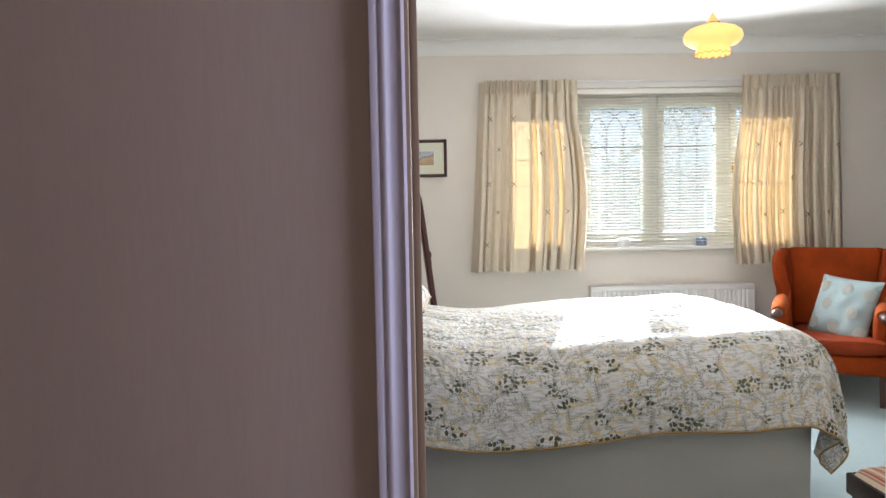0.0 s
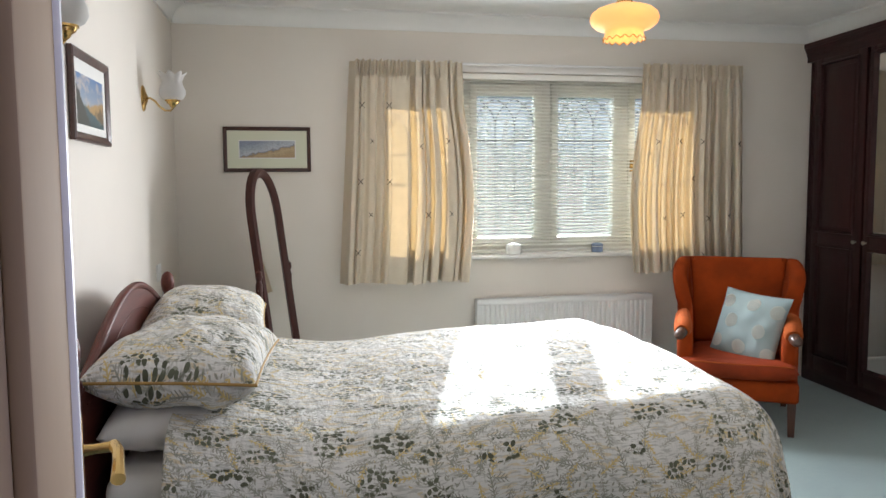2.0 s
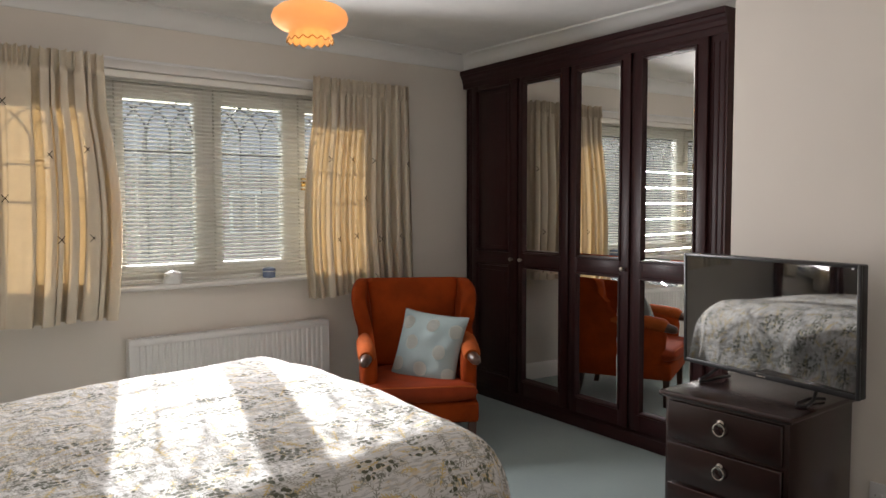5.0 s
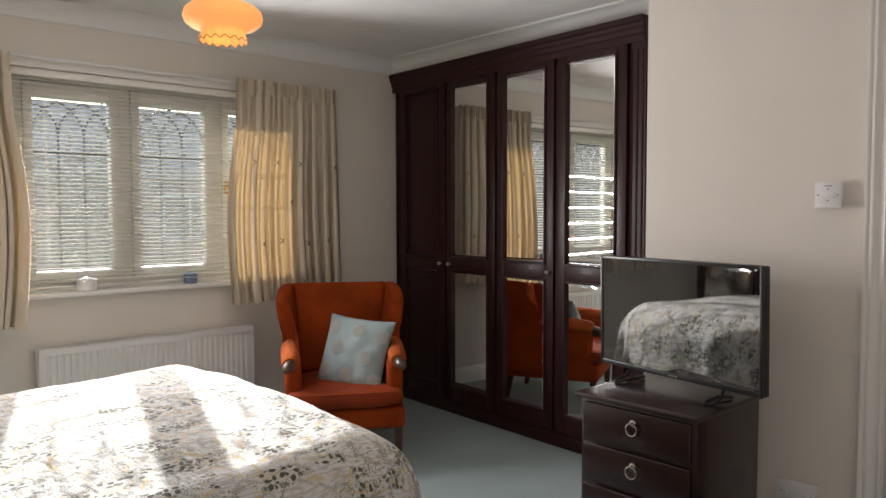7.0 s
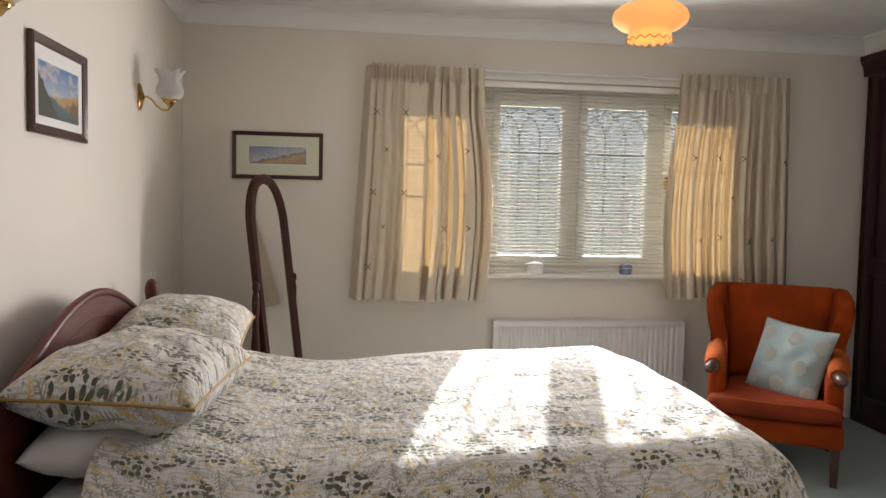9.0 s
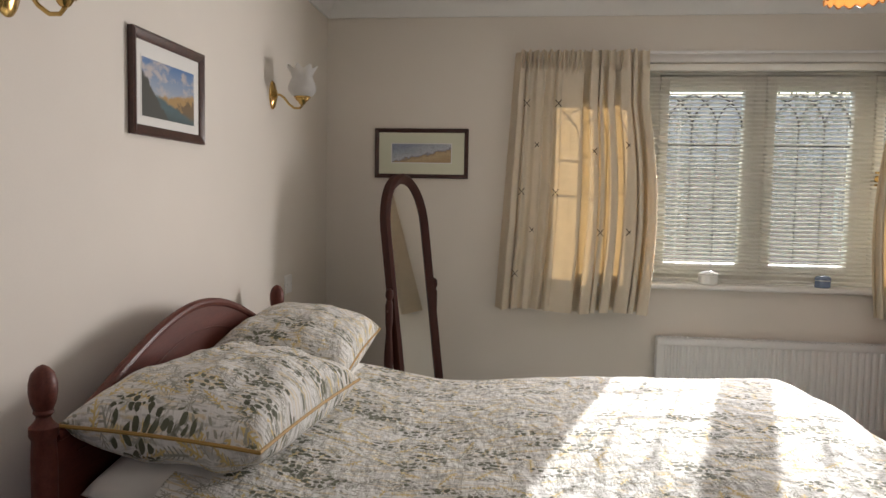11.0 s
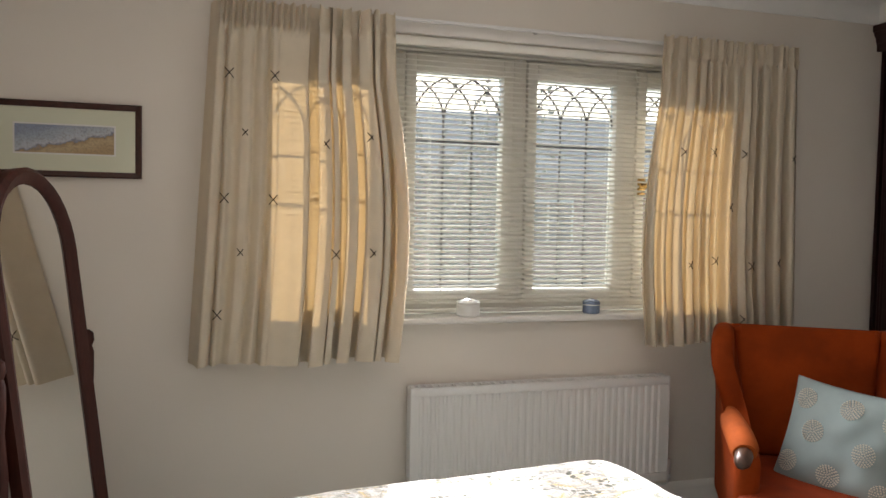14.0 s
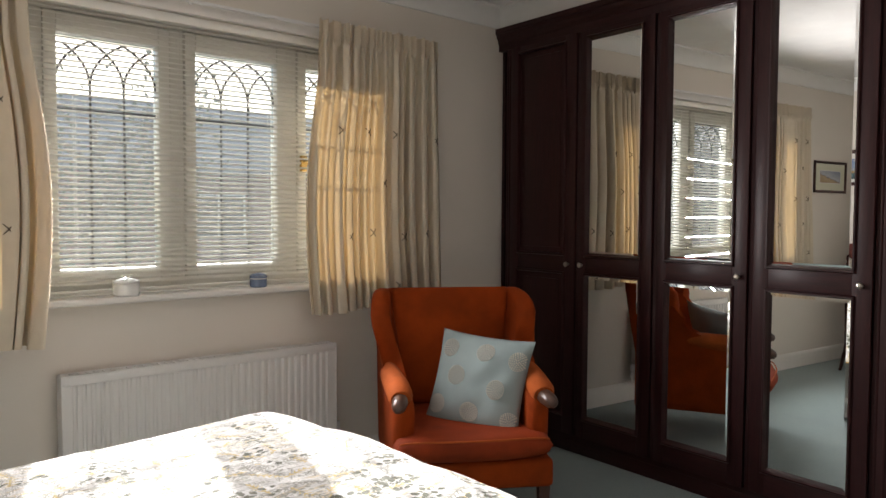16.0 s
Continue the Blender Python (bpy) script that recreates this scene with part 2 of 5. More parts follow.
def brickwork(name):
    m, nt, b = shader(name)
    t = node(nt, "ShaderNodeTexBrick", Scale=4.4, Color1=(0.30, 0.11, 0.07, 1), Color2=(0.22, 0.08, 0.055, 1), Mortar=(0.35, 0.31, 0.27, 1))
    mp = coords(nt)
    sw = node(nt, "ShaderNodeVectorRotate", _rotation_type="X_AXIS", Angle=radians(90))
    nt.links.new(mp, sw.inputs[0])
    nt.links.new(sw.outputs[0], t.inputs["Vector"])
    nt.links.new(t.outputs[0], b.inputs["Base Color"])
    b.inputs["Roughness"].default_value = 0.9
    return m


M_WALL = plain("cream_wall_paint", (0.74, 0.688, 0.62), 0.75, vary=0.025, scale=1.5, grain=180, bump=0.05)
M_CEIL = plain("stippled_ceiling_paint", (0.80, 0.79, 0.77), 0.85, vary=0.04, scale=5, grain=70, bump=0.55)
M_TRIM = plain("white_gloss_paint", (0.76, 0.735, 0.70), 0.42, vary=0.03, scale=6, grain=30, bump=0.06, stretch=(1, 1, 0.2))
# copy of the white gloss, its pink tint put in for the hall's purple light
M_HALLTRIM = plain("hall_light_tinted_gloss", (0.70, 0.62, 0.62), 0.32, vary=0.04, scale=6, grain=30, bump=0.1, stretch=(1, 1, 0.15))
M_BRONZE = plain("dark_bronze_plate", (0.03, 0.025, 0.022), 0.4, metal=0.6, bump=0.0)
# the hinge-side lining's shade is put into this brown base
M_LINING_SHADED = plain("shade_brown_gloss", (0.36, 0.26, 0.165), 0.7, spec=0.12, vary=0.06, scale=5, grain=40, bump=0.08, stretch=(1, 1, 0.2))
M_COVE = plain("coving_paint", (0.80, 0.80, 0.78), 0.7, vary=0.02, bump=0.03)
M_UPVC = plain("cream_window_plastic", (0.84, 0.82, 0.76), 0.35, vary=0.03, bump=0.0)
M_SLAT = sheer("cream_plastic_slat", (0.86, 0.845, 0.79), (0.94, 0.93, 0.88), 0.5)
M_LEAD = plain("lead_strip", (0.16, 0.16, 0.165), 0.5, metal=0.5, bump=0.0)
M_GLASS = glassy("window_glass", veil=0.035)
M_CARPET = carpet_pile("blue_green_carpet")
M_MAHOG = wood("dark_mahogany", (0.018, 0.0040, 0.0046), (0.038, 0.0085, 0.0090), 0.38, (14, 14, 1), 0.08)
M_MAHOG_H = wood("dark_mahogany_rail", (0.018, 0.0040, 0.0046), (0.038, 0.0085, 0.0090), 0.38, (14, 1, 14), 0.08)
for _m in (M_MAHOG, M_MAHOG_H):
    _m.node_tree.nodes["Principled BSDF"].inputs["Specular IOR Level"].default_value = 0.28
    _m.node_tree.nodes["Principled BSDF"].inputs["Roughness"].default_value = 0.46
M_CHEST = wood("polished_dark_chest_wood", (0.013, 0.0036, 0.0030), (0.026, 0.0070, 0.0052), 0.24, (12, 1, 12), 0.25)
M_BEDWOOD = wood("red_brown_bed_wood", (0.085, 0.020, 0.014), (0.14, 0.036, 0.024), 0.5, (10, 1, 6), 0.08)
M_CHEVAL = wood("cheval_red_brown_wood", (0.036, 0.0085, 0.0055), (0.066, 0.016, 0.010), 0.5, (10, 10, 1), 0.06)
for _m in (M_CHEVAL, M_BEDWOOD):
    _m.node_tree.nodes["Principled BSDF"].inputs["Specular IOR Level"].default_value = 0.3
M_LEGWOOD = wood("brown_leg_wood", (0.05, 0.018, 0.009), (0.10, 0.036, 0.02), 0.4, (10, 10, 1))
M_KNOBWOOD = wood("worn_arm_wood", (0.055, 0.024, 0.015), (0.11, 0.055, 0.036), 0.35, (3, 3, 3))
M_FRAMEWOOD = wood("picture_frame_wood", (0.03, 0.008, 0.005), (0.07, 0.02, 0.012), 0.35, (8, 8, 8))
M_MIRROR = plain("silvered_mirror", (0.90, 0.91, 0.90), 0.0, metal=1.0, vary=0.0, bump=0.0)
M_MIRROR.node_tree.nodes["Principled BSDF"].inputs["Roughness"].default_value = 0.0
for _l in list(M_MIRROR.node_tree.nodes["Principled BSDF"].inputs["Roughness"].links):
    M_MIRROR.node_tree.links.remove(_l)
M_CURTAIN = sheer("cream_curtain_cotton", (0.66, 0.59, 0.47), (0.95, 0.62, 0.25), 0.112)
M_CROSS = plain("brown_embroidery_thread", (0.055, 0.035, 0.02), 0.8, bump=0.0)
M_PRINT = print_cloth("leaf_print_cotton")
M_SHEET = plain("white_bed_sheet", (0.74, 0.72, 0.68), 0.9, vary=0.03, scale=5, grain=200, bump=0.1, sheen=0.1)
M_VALANCE = plain("grey_beige_valance_cloth", (0.47, 0.46, 0.42), 0.9, vary=0.05, grain=250, bump=0.15)
M_PIPING = plain("gold_piping", (0.36, 0.22, 0.06), 0.7, bump=0.0)
M_VELVET = plain("burnt_orange_velvet", (0.27, 0.040, 0.004), 0.9, vary=0.18, scale=7, grain=300, bump=0.15, sheen=0.0, spec=0.15)
M_VELVET_WORN = plain("worn_orange_velvet", (0.36, 0.078, 0.014), 0.85, vary=0.2, scale=9, grain=300, bump=0.15, sheen=0.0, spec=0.2)
M_SEATVELVET = plain("faded_red_orange_velvet", (0.24, 0.034, 0.007), 0.8, vary=0.2, scale=6, grain=260, bump=0.15, sheen=0.0, spec=0.2)
M_BLUECLOTH = plain("pale_blue_cushion_cotton", (0.26, 0.32, 0.32), 0.9, vary=0.06, scale=8, grain=320, bump=0.15)
M_FLOWER = plain("cream_cushion_flower", (0.56, 0.53, 0.47), 0.9, vary=0.1, grain=200, bump=0.2)
M_BRASS = plain("polished_brass", (0.62, 0.42, 0.15), 0.18, metal=1.0, vary=0.08, bump=0.0)
M_STEEL = plain("worn_steel", (0.35, 0.33, 0.30), 0.3, metal=1.0, vary=0.1, bump=0.0)
M_RING = plain("aged_silver_ring", (0.45, 0.42, 0.36), 0.28, metal=1.0, vary=0.1, bump=0.0)
M_BLACK = plain("black_plastic", (0.012, 0.012, 0.013), 0.35, vary=0.05, bump=0.0)
M_SCREEN = plain("tv_screen_glass", (0.006, 0.006, 0.007), 0.09, vary=0.0, bump=0.0, spec=0.6)
_b = M_SCREEN.node_tree.nodes["Principled BSDF"]
for _l in list(_b.inputs["Roughness"].links):
    M_SCREEN.node_tree.links.remove(_l)
_b.inputs["Roughness"].default_value, _b.inputs["Specular IOR Level"].default_value = 0.03, 0.5
_b.inputs["IOR"].default_value = 2.6
M_RAD = plain("white_radiator_enamel", (0.78, 0.77, 0.75), 0.35, vary=0.02, bump=0.0)
M_SWITCH = plain("white_switch_plastic", (0.76, 0.75, 0.74), 0.35, vary=0.02, bump=0.0)
M_MOUNT = plain("pale_green_mount_card", (0.66, 0.67, 0.53), 0.8, vary=0.02, bump=0.02)
M_MOUNT_W = plain("white_mount_card", (0.74, 0.73, 0.70), 0.8, vary=0.02, bump=0.02)
M_AMBER = sheer("amber_lamp_glass", (0.82, 0.58, 0.26), (1.0, 0.62, 0.24), 0.5, 50, 0.19)
M_AMBER_EDGE = plain("amber_rim_glass", (0.55, 0.26, 0.06), 0.25, bump=0.0)
M_FROST = sheer("frosted_shade_glass", (0.74, 0.73, 0.72), (0.85, 0.84, 0.82), 0.55, 40)
M_ENSUITE = plain("ensuite_cream_paint", (0.80, 0.74, 0.58), 0.6, vary=0.03, bump=0.02)
# the brown of this base stands in for the hall's warm ambient light
M_HALL = plain("hall_warm_tinted_paint", (0.60, 0.470, 0.355), 0.7, vary=0.07, scale=2.5, grain=120, bump=0.08, stretch=(1, 1, 0.12))
M_CERAMIC = plain("white_glazed_china", (0.78, 0.78, 0.76), 0.15, vary=0.02, bump=0.0)
M_BLUECHINA = plain("blue_glazed_china", (0.17, 0.22, 0.33), 0.15, vary=0.25, scale=60, bump=0.0)
M_STRIPE = stripes("red_beige_striped_cloth", ((0.35, 0.05, 0.04), (0.60, 0.48, 0.33), (0.25, 0.03, 0.03), (0.62, 0.50, 0.36)), 0.05)
M_BRICK = brickwork("red_brick_wall")
M_ROOF = plain("grey_roof_tiles", (0.34, 0.33, 0.33), 0.85, vary=0.2, scale=2, grain=20, bump=0.4)
M_RENDER = plain("cream_house_render", (0.70, 0.63, 0.52), 0.85, vary=0.06, bump=0.1)
M_GRASS = plain("lawn_grass", (0.06, 0.10, 0.03), 0.95, vary=0.3, scale=0.8, grain=30, bump=0.6)
M_BARK = plain("tree_bark", (0.10, 0.075, 0.05), 0.9, vary=0.3, grain=40, bump=0.6)
M_LEAF = plain("tree_leaf", (0.07, 0.10, 0.04), 0.9, vary=0.3, bump=0.0, spec=0.15)
M_DARKPANE = plain("dark_far_window", (0.03, 0.035, 0.04), 0.1, bump=0.0)


# ---------------------------------------------------------------- mesh helpers
def block(bm, x0, x1, y0, y1, z0, z1, bevel=0.0, seg=2):
    made = bmesh.ops.create_cube(bm, size=1.0, matrix=Matrix.LocRotScale(((x0 + x1) / 2, (y0 + y1) / 2, (z0 + z1) / 2), None, (abs(x1 - x0), abs(y1 - y0), abs(z1 - z0))))
    if bevel:
        edges = list({e for v in made["verts"] for e in v.link_edges})
        bmesh.ops.bevel(bm, geom=edges, offset=bevel, segments=seg, profile=0.5, affect="EDGES")


def prism(bm, profile, axis, t0, t1):
    """A closed profile of (a, b) pairs drawn out along x, y or z."""
    def at(a, b, t):
        return {"x": (t, a, b), "y": (a, t, b), "z": (a, b, t)}[axis]
    rings = [[bm.verts.new(at(a, b, t)) for a, b in profile] for t in (t0, t1)]
    n = len(profile)
    for i in range(n):
        bm.faces.new((rings[0][i], rings[0][(i + 1) % n], rings[1][(i + 1) % n], rings[1][i]))
    bm.faces.new(rings[0][::-1])
    bm.faces.new(rings[1])


def lathe(bm, profile, seg=24, at=(0, 0, 0), turn=None, wave=None, caps=True):
    """Spins (radius, height) pairs about z; wave(angle, radius, height) may ruffle it."""
    turn = turn or Matrix.Identity(4)
    rings = []
    for r, h in profile:
        ring = []
        for i in range(seg):
            a = 2 * math.pi * i / seg
            rr, hh = wave(a, r, h) if wave else (r, h)
            ring.append(bm.verts.new(Vector(at) + turn @ Vector((rr * math.cos(a), rr * math.sin(a), hh))))
        rings.append(ring)
    for lo, hi in zip(rings, rings[1:]):
        for i in range(seg):
            bm.faces.new((lo[i], lo[(i + 1) % seg], hi[(i + 1) % seg], hi[i]))
    if caps:
        bm.faces.new(rings[0][::-1])
        bm.faces.new(rings[-1])


def tube(bm, points, radius, seg=8):
    pts = [Vector(p) for p in points]
    rings = []
    for i, p in enumerate(pts):
        d = (pts[min(i + 1, len(pts) - 1)] - pts[max(i - 1, 0)]).normalized()
        side = d.cross(Vector((0, 0, 1)))
        side = side.normalized() if side.length > 1e-3 else d.cross(Vector((0, 1, 0))).normalized()
        up = side.cross(d)
        r = radius[i] if isinstance(radius, (list, tuple)) else radius
        rings.append([bm.verts.new(p + r * (math.cos(2 * math.pi * k / seg) * side + math.sin(2 * math.pi * k / seg) * up)) for k in range(seg)])
    for lo, hi in zip(rings, rings[1:]):
        for k in range(seg):
            bm.faces.new((lo[k], lo[(k + 1) % seg], hi[(k + 1) % seg], hi[k]))
    bm.faces.new(rings[0][::-1])
    bm.faces.new(rings[-1])


def skin(bm, f, nu, nv, uv=None, close_u=False):
    """A sheet f(u, v), u and v from 0 to 1, with its uv in metres where uv(u, v) is given."""
    layer = bm.loops.layers.uv.verify() if uv else None
    grid = [[bm.verts.new(f(i / nu, j / nv)) for j in range(nv + 1)] for i in range(nu + (0 if close_u else 1))]
    for i in range(nu):
        for j in range(nv):
            i2 = (i + 1) % nu if close_u else i + 1
            face = bm.faces.new((grid[i][j], grid[i2][j], grid[i2][j + 1], grid[i][j + 1]))
            if uv:
                for loop, (a, b) in zip(face.loops, ((i, j), (i + 1, j), (i + 1, j + 1), (i, j + 1))):
                    loop[layer].uv = uv(a / nu, b / nv)


def thing(name, label, category, m=None, group="", kind=""):
    ob = new(name)
    ob.empty_display_size = 0.05
    ob.matrix_basis = m or Matrix.Identity(4)
    return tagged(ob, label, category, group, kind)


def meshed(name, bm, material, sharp=35.0):
    bmesh.ops.recalc_face_normals(bm, faces=bm.faces)
    me = bpy.data.meshes.new(name)
    bm.to_mesh(me)
    bm.free()
    me.materials.append(material)
    me.shade_smooth()
    me.set_sharp_from_angle(angle=radians(sharp))
    return me


def part(name, bm, material, parent, label="", sharp=35.0):
    ob = new(name, meshed(name, bm, material, sharp))
    ob.parent = parent
    return tagged(ob, label)


def again(ob, m=None):
    """Another piece on the same mesh under the same parent."""
    o = ob.copy()
    scene.collection.objects.link(o)
    if m:
        o.matrix_basis = m
    return o


def solid(name, boxes, material, label, category="", bevel=0.0):
    """A piece of the setting, of blocks."""
    bm = bmesh.new()
    for b in boxes:
        block(bm, *b, bevel=bevel)
    return tagged(new(name, meshed(name, bm, material)), label, category or name.split("_")[0], kind="structure")


def boxed(*args, bevel=0.0, seg=2):
    bm = bmesh.new()
    for a in args:
        block(bm, *a, bevel=bevel, seg=seg)
    return bm


# ---------------------------------------------------------------- structure
solid("floor", [(-0.9, 5.4, -1.1, 5.95, -0.12, 0.0)], M_CARPET, "blue-green grey fitted carpet, short pile")
solid("ceiling", [(-0.9, 5.4, -1.1, 5.95, CEIL, CEIL + 0.15)], M_CEIL, "white stippled plaster ceiling")
solid("wall_north", [(-0.15, WIN_L, Y_N, 5.93, 0, CEIL), (WIN_R, 5.35, Y_N, 5.93, 0, CEIL), (WIN_L, WIN_R, Y_N, 5.93, 0, SILL - 0.03), (WIN_L, WIN_R, Y_N, 5.93, HEAD, CEIL)],
      M_WALL, "cream painted window wall with a wide opening")
solid("wall_west", [(-0.15, X_W, Y_S, Y_N, 0, CEIL)], M_WALL, "cream painted wall behind the bed")
solid("wall_south", [(-0.15, DOOR_L - 0.03, Y_HALL + 0.06, Y_S, 0, CEIL), (DOOR_R + 0.03, 5.35, Y_HALL + 0.06, Y_S, 0, CEIL), (DOOR_L - 0.03, DOOR_R + 0.03, Y_HALL + 0.06, Y_S, DOOR_H + 0.03, CEIL)],
      M_WALL, "cream painted door wall")
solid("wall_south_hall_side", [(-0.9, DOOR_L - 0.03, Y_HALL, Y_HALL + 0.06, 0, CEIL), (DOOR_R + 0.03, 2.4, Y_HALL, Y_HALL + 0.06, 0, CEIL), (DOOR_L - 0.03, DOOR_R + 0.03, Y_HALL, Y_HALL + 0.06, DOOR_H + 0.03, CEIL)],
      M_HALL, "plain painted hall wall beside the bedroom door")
EN_A, EN_B = 2.19, 1.56                        # ensuite doorway along y
solid("wall_east", [(X_E, X_E + 0.1, EN_A + 0.03, 3.08, 0, CEIL), (X_E, X_E + 0.1, EN_B - 0.03, EN_A + 0.03, DOOR_H + 0.03, CEIL), (X_E, X_E + 0.1, Y_S, EN_B - 0.03, 0, CEIL),
                    (X_E + 0.1, 4.95, 2.98, 3.08, 0, CEIL), (4.35, 4.95, 3.08, 3.49, 0, CEIL), (4.95, 5.05, Y_S, Y_N, 0, CEIL)],
      M_WALL, "plain cream wall with a shower room doorway")
solid("wall_ensuite", [(4.93, 4.945, Y_S + 0.005, 2.975, 0, 1.1), (4.93, 4.945, Y_S + 0.005, 1.7, 1.1, CEIL), (4.93, 4.945, 2.5, 2.975, 1.1, CEIL), (4.93, 4.945, 1.7, 2.5, 2.0, CEIL), (X_E + 0.105, 4.93, 2.96, 2.975, 0, CEIL)],
      M_ENSUITE, "warm cream painted shower room walls")
# unseen walls; the opening on the right is added for the fill lamp
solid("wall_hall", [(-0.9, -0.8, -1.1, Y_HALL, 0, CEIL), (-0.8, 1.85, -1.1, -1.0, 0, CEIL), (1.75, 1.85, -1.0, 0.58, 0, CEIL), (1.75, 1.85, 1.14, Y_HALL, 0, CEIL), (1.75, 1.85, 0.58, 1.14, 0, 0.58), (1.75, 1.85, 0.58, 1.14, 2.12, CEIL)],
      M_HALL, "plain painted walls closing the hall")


def coving_profile(sx, sz, x0, z0):
    pts = [(x0, z0)]
    pts += [(x0, z0 - sz), (x0 + 0.012 * (1 if sx > 0 else -1), z0 - sz)]
    for k in range(1, 9):
        a = math.pi / 2 * k / 8
        pts.append((x0 + sx * (0.12 + 0.80 * (1 - math.cos(a))), z0 - sz * (1 - 0.86 * math.sin(a))))
    pts += [(x0 + sx, z0 - sz * 0.12), (x0 + sx, z0)]
    return pts


bm = bmesh.new()
prism(bm, coving_profile(-0.10, 0.10, Y_N, CEIL), "x", X_W, 4.34)
tagged(new("coving_north", meshed("coving_north", bm, M_COVE, 50)), "white plaster coving above the window wall", "coving", kind="structure")
bm = bmesh.new()
prism(bm, coving_profile(0.10, 0.10, X_W, CEIL), "y", Y_S, Y_N)
tagged(new("coving_west", meshed("coving_west", bm, M_COVE, 50)), "white plaster coving above the bed wall", "coving", kind="structure")
bm = bmesh.new()
prism(bm, coving_profile(-0.10, 0.10, 4.34, CEIL), "y", 3.08, Y_N)
block(bm, 4.34, 4.95, 3.08, Y_N, 2.30, CEIL)
tagged(new("coving_east", meshed("coving_east", bm, M_COVE, 50)), "white coving and bulkhead above the wardrobe", "coving", kind="structure")
bm = bmesh.new()
prism(bm, coving_profile(-0.10, 0.10, X_E, CEIL), "y", Y_S, 3.08)
tagged(new("coving_ensuite_wall", meshed("coving_ensuite_wall", bm, M_COVE, 50)), "white plaster coving on the shower room wall", "coving", kind="structure")


def skirting(name, axis, face, sign, t0, t1):
    """A moulded skirting board on a wall at face, standing out by sign."""
    pr = [(0, 0), (0.018, 0), (0.018, 0.085), (0.015, 0.092), (0.016, 0.10), (0.010, 0.108), (0.006, 0.122), (0, 0.125)]
    b = bmesh.new()
    prism(b, [(face + sign * a, h) for a, h in pr], axis, t0, t1)
    return tagged(new(name, meshed(name, b, M_TRIM, 50)), "white moulded skirting board", "skirting", kind="structure")


skirting("baseboard_north", "x", Y_N, -1, X_W, 4.26)
skirting("baseboard_west", "y", X_W, 1, Y_S, Y_N - 0.02)
skirting("baseboard_east", "y", X_E, -1, EN_A + 0.07, 3.08)
skirting("baseboard_south", "x", Y_S, 1, DOOR_R + 0.09, X_E - 0.02)


def architrave(bm, axis, along, face, sign, turn, width=1.0):
    """An upright moulded strip: along = its opening edge, turn = which way it widens."""
    pr = [(0.0, 0.0), (0.0, 0.012), (0.006, 0.016), (0.012, 0.012), (0.030, 0.013), (0.036, 0.019), (0.043, 0.021), (0.050, 0.017), (0.056, 0.021), (0.066, 0.020), (0.068, 0.0)]
    return [(along + turn * a * width, face + sign * h) for a, h in pr]


# bedroom doorway: lining, stops, architraves, strike plate
dw = thing("door_frame_1", "white gloss painted door lining and architrave", "door frame", kind="structure")
# lining and stop on the hinge side carry their shade in the colour
part("lining", boxed((DOOR_L - 0.03, DOOR_L, Y_HALL, Y_S, 0, DOOR_H), bevel=0.003), M_LINING_SHADED, dw, "gloss lining on the hinge side, coloured brown for its shade")
part("lining", boxed((DOOR_R, DOOR_R + 0.03, Y_HALL, Y_S, 0, DOOR_H), bevel=0.003), M_HALLTRIM, dw)
part("head_lining", boxed((DOOR_L - 0.03, DOOR_R + 0.03, Y_HALL, Y_S, DOOR_H, DOOR_H + 0.03), bevel=0.003), M_TRIM, dw)
for x0, x1, mat in ((DOOR_L, DOOR_L + 0.012, M_LINING_SHADED), (DOOR_R - 0.012, DOOR_R, M_HALLTRIM)):
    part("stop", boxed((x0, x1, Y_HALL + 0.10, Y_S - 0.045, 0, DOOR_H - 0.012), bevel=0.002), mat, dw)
part("stop", boxed((DOOR_L, DOOR_R, Y_HALL + 0.10, Y_S - 0.045, DOOR_H - 0.012, DOOR_H), bevel=0.002), M_TRIM, dw)
for face, sign in ((Y_HALL, -1), (Y_S, 1)):
    for edge, turn in ((DOOR_L - 0.006, -1), (DOOR_R + 0.006, 1)):
        bm = bmesh.new()
        prism(bm, architrave(bm, "z", edge, face, sign, turn, 0.74 if sign < 0 and turn < 0 else 1.0), "z", 0, DOOR_H + 0.075)
        part("architrave", bm, M_HALLTRIM if sign < 0 else M_TRIM, dw, sharp=60)
    bm = bmesh.new()
    prism(bm, [(h2, z2) for z2, h2 in architrave(bm, "x", DOOR_H + 0.006, face, sign, 1)], "x", DOOR_L - 0.006, DOOR_R + 0.006)
    part("architrave", bm, M_HALLTRIM if sign < 0 else M_TRIM, dw, sharp=60)
part("strike_plate", boxed((DOOR_R - 0.003, DOOR_R + 0.001, Y_S - 0.034, Y_S - 0.020, 0.875, 0.985), (DOOR_R - 0.0045, DOOR_R, Y_S - 0.034, Y_S - 0.003, 0.905, 0.955)), M_BRONZE, dw, "dark metal strike plate")


